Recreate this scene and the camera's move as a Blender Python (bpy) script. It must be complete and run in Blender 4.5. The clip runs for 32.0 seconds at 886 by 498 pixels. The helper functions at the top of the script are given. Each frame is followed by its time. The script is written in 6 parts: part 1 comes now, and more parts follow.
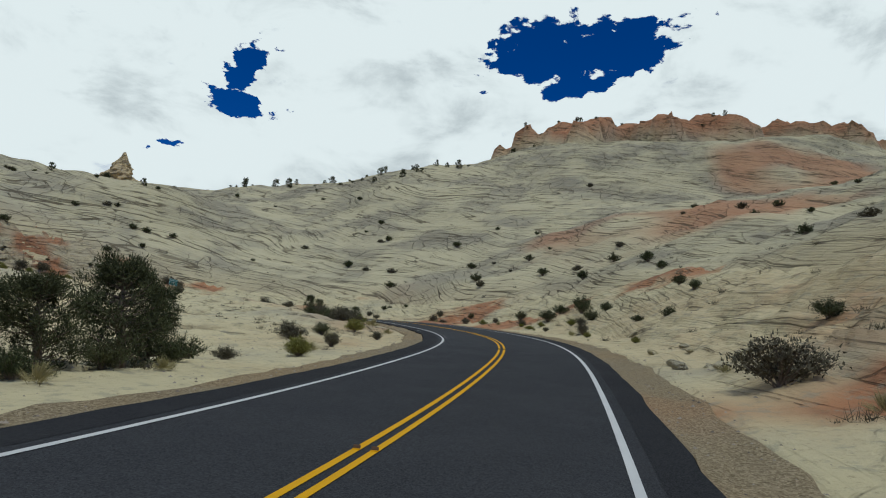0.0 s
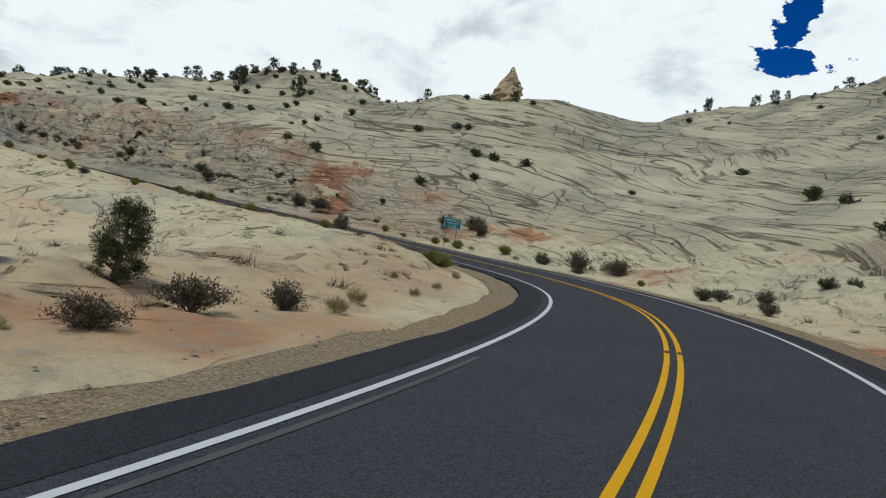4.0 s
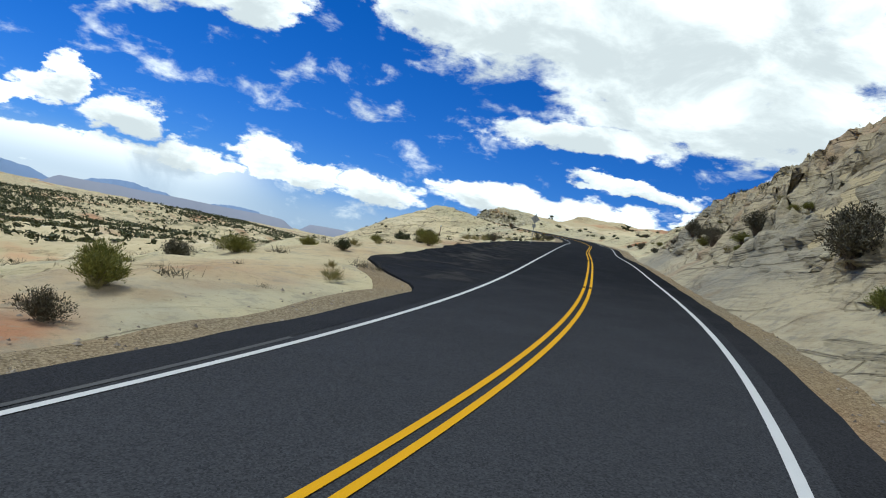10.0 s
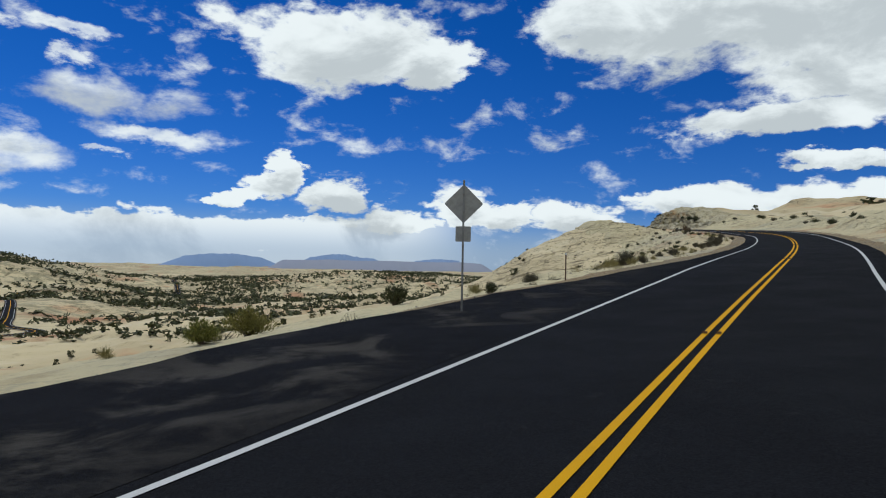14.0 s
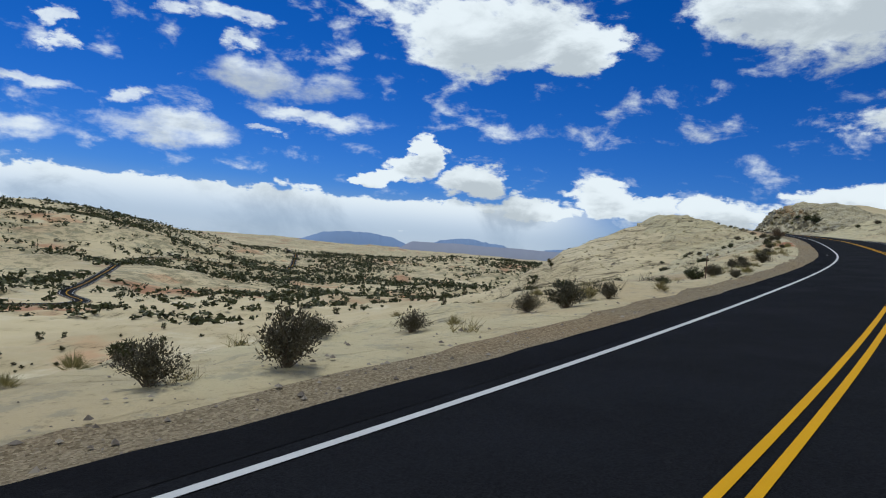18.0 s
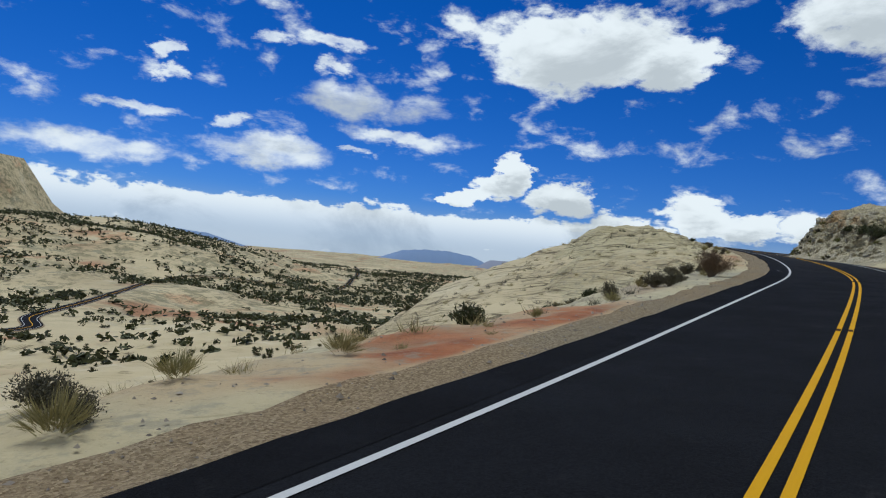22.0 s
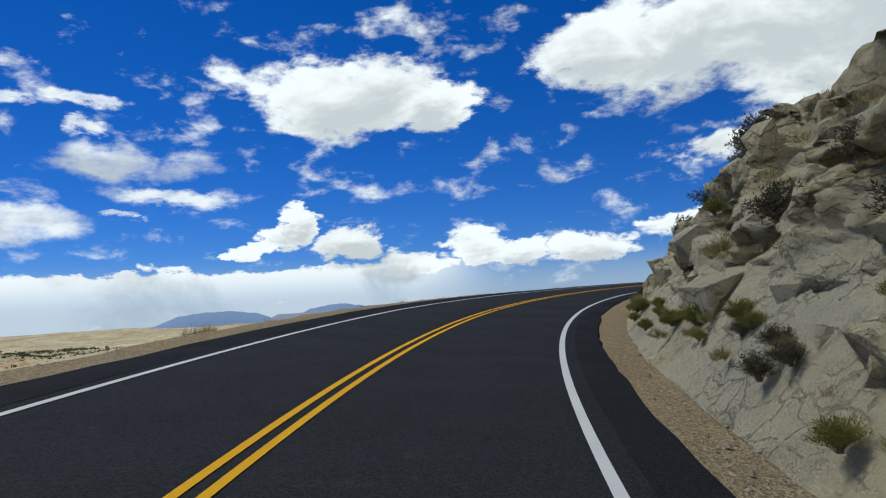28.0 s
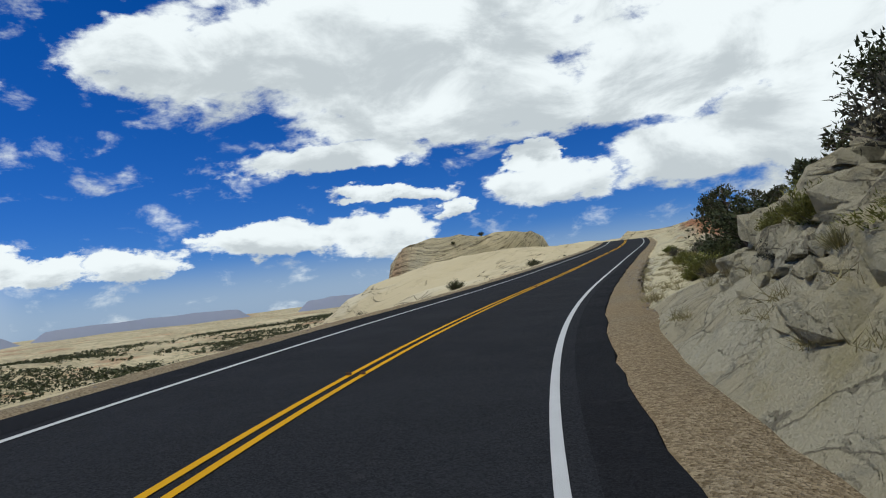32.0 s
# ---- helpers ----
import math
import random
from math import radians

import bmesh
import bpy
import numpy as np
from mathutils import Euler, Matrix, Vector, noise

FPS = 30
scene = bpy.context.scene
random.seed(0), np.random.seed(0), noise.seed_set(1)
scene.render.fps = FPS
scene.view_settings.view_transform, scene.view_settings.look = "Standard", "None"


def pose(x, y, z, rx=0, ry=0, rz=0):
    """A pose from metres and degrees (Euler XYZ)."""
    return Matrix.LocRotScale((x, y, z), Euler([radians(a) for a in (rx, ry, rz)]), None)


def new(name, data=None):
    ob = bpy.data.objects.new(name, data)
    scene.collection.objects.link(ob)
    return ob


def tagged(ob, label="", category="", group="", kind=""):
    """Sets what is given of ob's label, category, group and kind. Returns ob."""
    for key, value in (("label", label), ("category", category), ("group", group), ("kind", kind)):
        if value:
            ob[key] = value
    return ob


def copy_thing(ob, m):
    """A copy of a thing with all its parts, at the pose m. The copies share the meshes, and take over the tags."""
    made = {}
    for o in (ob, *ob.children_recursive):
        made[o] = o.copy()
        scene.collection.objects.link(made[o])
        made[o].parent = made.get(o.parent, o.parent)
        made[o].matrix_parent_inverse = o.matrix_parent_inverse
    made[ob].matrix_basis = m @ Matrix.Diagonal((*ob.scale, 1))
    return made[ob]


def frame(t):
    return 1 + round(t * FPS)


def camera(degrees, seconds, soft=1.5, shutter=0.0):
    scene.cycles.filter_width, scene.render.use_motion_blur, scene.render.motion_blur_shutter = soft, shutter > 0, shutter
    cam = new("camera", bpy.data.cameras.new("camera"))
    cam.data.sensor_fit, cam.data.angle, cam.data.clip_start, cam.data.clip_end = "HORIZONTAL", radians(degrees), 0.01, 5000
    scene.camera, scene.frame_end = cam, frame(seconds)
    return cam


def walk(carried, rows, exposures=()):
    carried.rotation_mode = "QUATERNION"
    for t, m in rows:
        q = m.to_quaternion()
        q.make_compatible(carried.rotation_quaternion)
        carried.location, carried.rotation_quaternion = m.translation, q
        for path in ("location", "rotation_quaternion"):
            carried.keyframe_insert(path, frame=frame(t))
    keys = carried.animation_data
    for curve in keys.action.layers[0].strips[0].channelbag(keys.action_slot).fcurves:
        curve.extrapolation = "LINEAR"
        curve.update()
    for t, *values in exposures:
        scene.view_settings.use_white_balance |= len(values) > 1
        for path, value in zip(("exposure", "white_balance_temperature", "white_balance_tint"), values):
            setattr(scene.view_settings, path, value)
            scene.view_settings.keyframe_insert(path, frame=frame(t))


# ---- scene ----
cam = camera(68.0, 32.0, 1.1)
# seconds, place in metres, turn in degrees
PATH = [
    (0.0, 2.63, 5.62, 2.36, 102.46, -3.81, 15.57),
    (0.5, 1.70, 14.91, 3.50, 100.64, -5.56, 17.60),
    (1.0, 0.41, 23.96, 4.70, 99.70, -7.03, 21.56),
    (1.5, -1.04, 32.73, 5.90, 98.54, -7.90, 29.91),
    (2.0, -3.00, 41.13, 7.02, 97.96, -8.03, 35.18),
    (2.5, -5.46, 49.09, 8.06, 96.22, -9.16, 43.02),
    (3.0, -8.06, 56.70, 9.06, 94.46, -10.58, 51.27),
    (3.5, -11.42, 63.74, 10.01, 94.24, -10.81, 55.46),
    (4.0, -15.36, 70.38, 10.94, 94.05, -10.76, 60.40),
    (4.5, -19.82, 76.58, 11.83, 93.84, -10.49, 66.00),
    (5.0, -24.77, 82.31, 12.64, 93.33, -10.48, 71.64),
    (5.5, -30.27, 87.45, 13.38, 92.23, -11.15, 77.50),
    (6.0, -36.35, 91.84, 14.07, 90.48, -12.58, 83.70),
    (6.5, -42.78, 95.48, 14.70, 88.29, -12.97, 90.57),
    (7.0, -49.62, 97.93, 15.29, 87.63, -14.23, 97.20),
    (7.5, -56.56, 99.52, 15.89, 86.81, -14.84, 105.13),
    (8.0, -63.49, 100.27, 16.48, 87.87, -15.75, 113.33),
    (8.5, -70.34, 100.03, 17.05, 87.75, -15.71, 122.68),
    (9.0, -77.15, 98.93, 17.63, 88.04, -14.04, 130.39),
    (9.5, -83.84, 96.82, 18.19, 89.02, -13.76, 137.51),
    (10.0, -90.42, 93.91, 18.73, 90.16, -11.24, 144.16),
    (10.5, -97.11, 90.00, 19.25, 91.50, -9.77, 147.69),
    (11.0, -103.65, 85.48, 19.77, 91.86, -7.97, 149.86),
    (11.5, -109.61, 80.39, 20.24, 90.54, -5.07, 159.58),
    (12.0, -115.51, 75.33, 20.73, 89.32, -1.89, 171.31),
    (12.5, -121.13, 70.01, 21.31, 90.47, 1.13, 173.75),
    (13.0, -126.82, 64.69, 21.93, 91.06, 2.18, 168.12),
    (13.5, -132.38, 59.11, 22.46, 88.78, 1.75, 160.62),
    (14.0, -138.01, 53.60, 22.96, 91.13, -1.16, 161.91),
    (14.5, -143.72, 48.31, 23.43, 90.72, 0.34, 166.05),
    (15.0, -149.57, 43.06, 23.93, 90.19, 0.45, 168.61),
    (15.5, -155.58, 37.84, 24.49, 89.57, -0.71, 169.95),
    (16.0, -161.71, 32.58, 25.11, 88.98, -2.30, 170.73),
    (16.5, -167.87, 27.14, 25.73, 88.57, -3.51, 171.24),
    (17.0, -173.98, 21.44, 26.28, 88.36, -4.20, 171.39),
    (17.5, -180.24, 15.46, 26.79, 88.67, -4.85, 171.34),
    (18.0, -186.50, 9.06, 27.30, 89.38, -4.62, 173.64),
    (18.5, -193.04, 2.49, 27.91, 90.07, -5.65, 173.46),
    (19.0, -199.52, -4.44, 28.56, 89.40, -6.68, 173.72),
    (19.5, -206.06, -11.48, 29.17, 88.35, -8.29, 174.66),
    (20.0, -212.55, -18.66, 29.77, 88.93, -9.32, 177.71),
    (20.5, -218.57, -26.19, 30.38, 87.68, -8.35, -179.77),
    (21.0, -224.49, -33.72, 30.98, 89.04, -7.91, -179.43),
    (21.5, -229.93, -41.53, 31.54, 88.99, -5.69, 179.47),
    (22.0, -235.35, -49.23, 32.12, 90.39, -4.96, -178.84),
    (22.5, -240.73, -56.86, 32.66, 90.49, -5.88, -179.64),
    (23.0, -245.55, -64.71, 33.18, 90.49, -7.36, -179.81),
    (23.5, -250.46, -72.46, 33.76, 89.97, -7.14, -179.65),
    (24.0, -255.18, -80.58, 34.29, 90.13, -8.40, 179.54),
    (24.5, -259.71, -88.97, 34.77, 88.23, -9.11, -179.60),
    (25.0, -263.85, -97.61, 35.32, 88.11, -8.83, -178.63),
    (25.5, -267.61, -106.48, 35.94, 89.60, -7.61, -179.22),
    (26.0, -271.06, -115.43, 36.51, 91.52, -5.62, 178.60),
    (26.5, -274.28, -124.38, 36.98, 92.74, -3.09, 176.06),
    (27.0, -277.30, -133.29, 37.38, 93.09, -0.04, 172.78),
    (27.5, -280.31, -141.96, 37.77, 91.87, 2.38, 168.44),
    (28.0, -283.71, -150.18, 38.13, 94.58, 3.05, 163.55),
    (28.5, -287.14, -158.01, 38.48, 95.05, 4.43, 160.82),
    (29.0, -291.22, -165.28, 38.77, 96.10, 4.36, 158.19),
    (29.5, -295.41, -172.29, 39.09, 94.92, 3.36, 151.58),
    (30.0, -300.23, -178.59, 39.41, 94.34, 4.17, 146.29),
    (30.5, -305.11, -184.48, 39.71, 92.79, 5.11, 140.74),
    (31.0, -310.54, -189.64, 39.97, 92.87, 5.71, 135.88),
    (31.5, -316.13, -194.54, 40.19, 92.56, 6.29, 130.92),
    (32.0, -322.20, -198.80, 40.37, 92.82, 6.62, 125.81),]
walk(cam, [(r[0], pose(*r[1:])) for r in PATH],
     [(0.0, -0.42, 6150, -1), (1.5, -0.42, 6150, 0), (3.0, -0.3, 6250, 3), (5.0, -0.15, 6200, 2), (7.0, 0.18, 6200, 0), (9.0, 0.38, 6200, -1), (10.0, 0.14, 6200, -1), (11.0, -0.02, 6250, 0),
      (12.5, -0.25, 6300, 2), (18.0, -0.32, 6050, 3), (24.0, -0.32, 6050, 3), (28.0, -0.15, 6300, 2), (32.0, -0.22, 6300, 3)])

# ---- light ----
SUN_AZ, SUN_EL = radians(212.0), radians(58.0)   # to the left of +y, and up
sun_way = Vector((-math.sin(SUN_AZ) * math.cos(SUN_EL), math.cos(SUN_AZ) * math.cos(SUN_EL), math.sin(SUN_EL)))
sun_data = bpy.data.lights.new("sun", "SUN")
sun_data.energy, sun_data.angle, sun_data.color = 2.6, radians(12.0), (1.0, 0.96, 0.89)
sun = new("sun", sun_data)
sun.rotation_mode = "QUATERNION"
sun.rotation_quaternion = (-sun_way).to_track_quat("-Z", "Y")

world = bpy.data.worlds.new("sky")
world.use_nodes = True
scene.world = world
WN, WL = world.node_tree.nodes, world.node_tree.links
WN.clear()


def wire(a, b):
    WL.new(a, b)


def wmath(op, a, b=None, c=None):
    n = WN.new("ShaderNodeMath")
    n.operation = op
    for i, v in enumerate((a, b, c)):
        if v is None:
            continue
        if isinstance(v, (int, float)):
            n.inputs[i].default_value = v
        else:
            WL.new(v, n.inputs[i])
    return n.outputs[0]


def wramp(v, lo, hi):
    n = WN.new("ShaderNodeMapRange")
    n.interpolation_type = "SMOOTHSTEP"
    n.inputs["From Min"].default_value, n.inputs["From Max"].default_value = lo, hi
    WL.new(v, n.inputs["Value"])
    return n.outputs["Result"]


def wmix(f, a, b):
    n = WN.new("ShaderNodeMix")
    n.data_type = "RGBA"
    for sock, v in ((n.inputs[0], f), (n.inputs[6], a), (n.inputs[7], b)):
        if isinstance(v, (int, float)):
            sock.default_value = v
        elif isinstance(v, tuple):
            sock.default_value = v
        else:
            WL.new(v, sock)
    return n.outputs[2]


# clouds: bearing, height, half width, half height in degrees
FAIR_CLOUDS = [
    (188.5, 12.4, 7.8, 1.9), (197.3, 7.4, 6.8, 1.6), (185.1, 9.6, 5.6, 0.95), (190.0, 7.6, 1.9, 0.5), (199.1, 9.5, 2.0, 0.8),
    (210.7, 6.2, 8.4, 1.7), (205.8, 14.3, 1.3, 0.8), (203.9, 13.2, 1.1, 0.8), (192.5, 14.8, 1.6, 0.8), (191.7, 16.9, 2.8, 0.8), (196.8, 16.7, 2.2, 0.9), (206.2, 9.6, 4.4, 0.8),
]
GREAT_CLOUDS = [
    (128.0, 20.5, 24.0, 7.4), (171.1, 17.8, 10.8, 4.4), (163.5, 16.6, 5, 2.6), (145.0, 20.0, 10.5, 4.2), (123.7, 14.6, 14.0, 3.2), (133.9, 11.6, 9.0, 1.9), (117.0, 14.4, 9.0, 3.4), (105.0, 14.6, 12.0, 4.2),
    (92.0, 17.0, 26, 6.5), (66.0, 20.0, 40, 13), (30.0, 26.0, 60, 32), (-15.0, 26.0, 60, 34), (85.0, 9.0, 26, 7.0), (117.0, 9.9, 3.6, 1.5),
]
LOW_CLOUDS = [
    (177.2, 6.2, 3.4, 1.3), (176.0, 7.5, 1.9, 1.7), (170.5, 6.0, 3.6, 1.7), (180.2, 5.3, 2.3, 0.7), (160.1, 5.0, 3.8, 1.9), (157.0, 4.3, 3.0, 1.4), (150.7, 3.9, 5.6, 1.4), (139.6, 4.8, 7.0, 1.7),
    (130.7, 4.8, 6.0, 2.0), (124.1, 6.6, 2.2, 1.1), (115.2, 7.7, 6.2, 2.5), (115.6, 10.6, 2.0, 1.2), (129.3, 8.2, 6.4, 0.9), (166.8, 3.6, 4.2, 1.5), (142.5, 5.4, 3.6, 1.2), (101.0, 8.0, 12.0, 3.4),
]
HOLES = [(4.0, 29.4, 7.0, 2.6), (9.8, 28.2, 3.0, 1.5), (5.5, 26.9, 3.0, 1.5), (35.6, 25.8, 1.9, 1.7), (35.4, 23.0, 3.0, 1.3), (42.4, 18.6, 0.9, 0.6)]
coord = WN.new("ShaderNodeTexCoord").outputs["Generated"]
# bearing counted from 110 degrees, so that its seam lies behind
turn = WN.new("ShaderNodeMapping")
turn.vector_type = "POINT"
turn.inputs["Rotation"].default_value = (0, 0, radians(-110.0))
wire(coord, turn.inputs["Vector"])
axis = WN.new("ShaderNodeSeparateXYZ")
wire(turn.outputs[0], axis.inputs[0])
bearing = wmath("ARCTAN2", wmath("MULTIPLY", axis.outputs[0], -1.0), axis.outputs[1])
height = wmath("ARCSINE", axis.outputs[2])
flat = WN.new("ShaderNodeCombineXYZ")
wire(bearing, flat.inputs[0])
wire(wmath("MULTIPLY", height, 1.9), flat.inputs[1])


def wnoise(scale, detail, rough, shift=0.0, warp=0.0):
    n = WN.new("ShaderNodeTexNoise")
    n.inputs["Scale"].default_value, n.inputs["Detail"].default_value, n.inputs["Roughness"].default_value = scale, detail, rough
    n.inputs["Distortion"].default_value = warp
    v = WN.new("ShaderNodeVectorMath")
    v.operation = "ADD"
    v.inputs[1].default_value = (shift, shift * 0.7, shift * 0.3)
    wire(flat.outputs[0], v.inputs[0])
    wire(v.outputs[0], n.inputs["Vector"])
    return n.outputs["Fac"]


def ruffled(scale, detail, rough, reach, at):
    """Places pushed about by noise, so that rims billow."""
    n = WN.new("ShaderNodeTexNoise")
    n.inputs["Scale"].default_value, n.inputs["Detail"].default_value, n.inputs["Roughness"].default_value = scale, detail, rough
    wire(flat.outputs[0], n.inputs["Vector"])
    less = WN.new("ShaderNodeVectorMath")
    less.operation = "SUBTRACT"
    less.inputs[1].default_value = (0.5, 0.5, 0.5)
    wire(n.outputs["Color"], less.inputs[0])
    push = WN.new("ShaderNodeVectorMath")
    push.operation = "MULTIPLY_ADD"
    push.inputs[1].default_value = (reach, reach * 0.8, 0.0)
    wire(less.outputs[0], push.inputs[0])
    wire(at, push.inputs[2])
    return push.outputs[0]


rim = ruffled(26.0, 7, 0.62, 0.10, ruffled(7.0, 3, 0.5, 0.16, flat.outputs[0]))


def span(places, drop=0.0, grow=1.0):
    """One at the middle of the nearest cloud, nought at its rim, and less outside."""
    least = None
    for a, e, ra, re in places:
        sx, sy = math.cos(radians(e)) / radians(ra * grow), 1.0 / (1.9 * radians(re * grow))
        n = WN.new("ShaderNodeVectorMath")
        n.operation = "MULTIPLY_ADD"
        n.inputs[1].default_value = (sx, sy, 0.0)
        n.inputs[2].default_value = (-radians(a - 110.0) * sx, -1.9 * radians(e - drop * re) * sy, 0.0)
        wire(rim, n.inputs[0])
        far = WN.new("ShaderNodeVectorMath")
        far.operation = "LENGTH"
        wire(n.outputs[0], far.inputs[0])
        d = far.outputs["Value"]
        least = d if least is None else wmath("MINIMUM", least, d)
    return wmath("SUBTRACT", 1.0, least)


cover = wmath("MAXIMUM", span(GREAT_CLOUDS), span(LOW_CLOUDS))
# loose clouds higher up and outside the view go on the same way
loose = wmath("MULTIPLY", wmath("SUBTRACT", wnoise(2.2, 2, 0.5, 5.0), 0.60), 2.0)
cover = wmath("MAXIMUM", cover, wmath("MULTIPLY", loose, wramp(height, radians(19.0), radians(27.0))))
gap = wramp(wmath("ADD", span(HOLES), wmath("MULTIPLY", wmath("SUBTRACT", wnoise(16.0, 8, 0.62, 8.0, 0.3), 0.5), 2.8)), -0.35, 0.55)
cover = wmath("SUBTRACT", cover, wmath("MULTIPLY", gap, wmath("ADD", cover, 0.6)))
billow = wnoise(13.0, 9, 0.6, 1.0, 0.2)
density = wmath("ADD", wmath("MULTIPLY", wmath("MINIMUM", cover, 0.42), 2.0), wmath("MULTIPLY", wmath("SUBTRACT", billow, 0.54), 2.0))
mask = wramp(density, -0.02, 0.50)
# thin streaks of fair weather
streak = wmath("ADD", wmath("MULTIPLY", wmath("MINIMUM", span(FAIR_CLOUDS), 0.6), 1.5), wmath("MULTIPLY", wmath("SUBTRACT", billow, 0.56), 2.2))
mask = wmath("MAXIMUM", mask, wmath("MULTIPLY", wramp(streak, -0.1, 1.0), 0.92))
# a long bank with a lumpy top low over the plain
crown = wmath("ADD", radians(3.6), wmath("MULTIPLY", wmath("SUBTRACT", wnoise(17.0, 7, 0.6, 2.2), 0.5), radians(4.2)))
bank = wmath("MULTIPLY", wramp(wmath("SUBTRACT", crown, height), 0.0, radians(0.35)), wmath("ADD", 0.34, wmath("MULTIPLY", wramp(height, radians(0.4), radians(3.4)), 0.60)))
bank = wmath("MULTIPLY", bank, wmath("MULTIPLY", wramp(bearing, radians(47.0), radians(57.0)), wramp(bearing, radians(116.0), radians(104.0))))
mask = wmath("MAXIMUM", mask, bank)
# bases turn grey
under = wmath("MAXIMUM", span(GREAT_CLOUDS[:8] + FAIR_CLOUDS[:2], 0.35, 0.85), wmath("SUBTRACT", span(LOW_CLOUDS, 0.7, 0.8), 0.1))
shade = wramp(wmath("ADD", wmath("MULTIPLY", wmath("MAXIMUM", under, -0.3), 0.75), wmath("MULTIPLY", wmath("SUBTRACT", wnoise(5.0, 8, 0.6, 3.3, 0.4), 0.44), 4.2)), 0.0, 1.0)
air = WN.new("ShaderNodeTexSky")
air.sky_type, air.sun_disc, air.sun_elevation, air.sun_rotation = "NISHITA", False, SUN_EL, -SUN_AZ
air.altitude, air.air_density, air.dust_density, air.ozone_density = 1900, 1.0, 0.25, 2.6
tinted = WN.new("ShaderNodeHueSaturation")
tinted.inputs["Saturation"].default_value, tinted.inputs["Value"].default_value = 1.12, 0.9
deep = WN.new("ShaderNodeMix")
deep.data_type, deep.blend_type = "RGBA", "MULTIPLY"
deep.inputs[0].default_value, deep.inputs[7].default_value = 1.0, (0.40, 0.56, 1.02, 1)   # thin dry air high over the desert
wire(air.outputs[0], deep.inputs[6])
wire(deep.outputs[2], tinted.inputs["Color"])
# pale rain haze near the horizon
veil = wmath("MULTIPLY", wramp(wmath("ABSOLUTE", height), radians(4.6), radians(0.3)), 0.7)
hazed = wmix(veil, tinted.outputs[0], (4.2, 5.2, 6.9, 1))
white = wmix(shade, (10.7, 10.9, 11.2, 1), (6.7, 7.0, 7.4, 1))
clouded = wmix(mask, hazed, white)
back = WN.new("ShaderNodeBackground")
back.inputs["Strength"].default_value = 0.1
wire(clouded, back.inputs["Color"])
wire(back.outputs[0], WN.new("ShaderNodeOutputWorld").inputs[0])

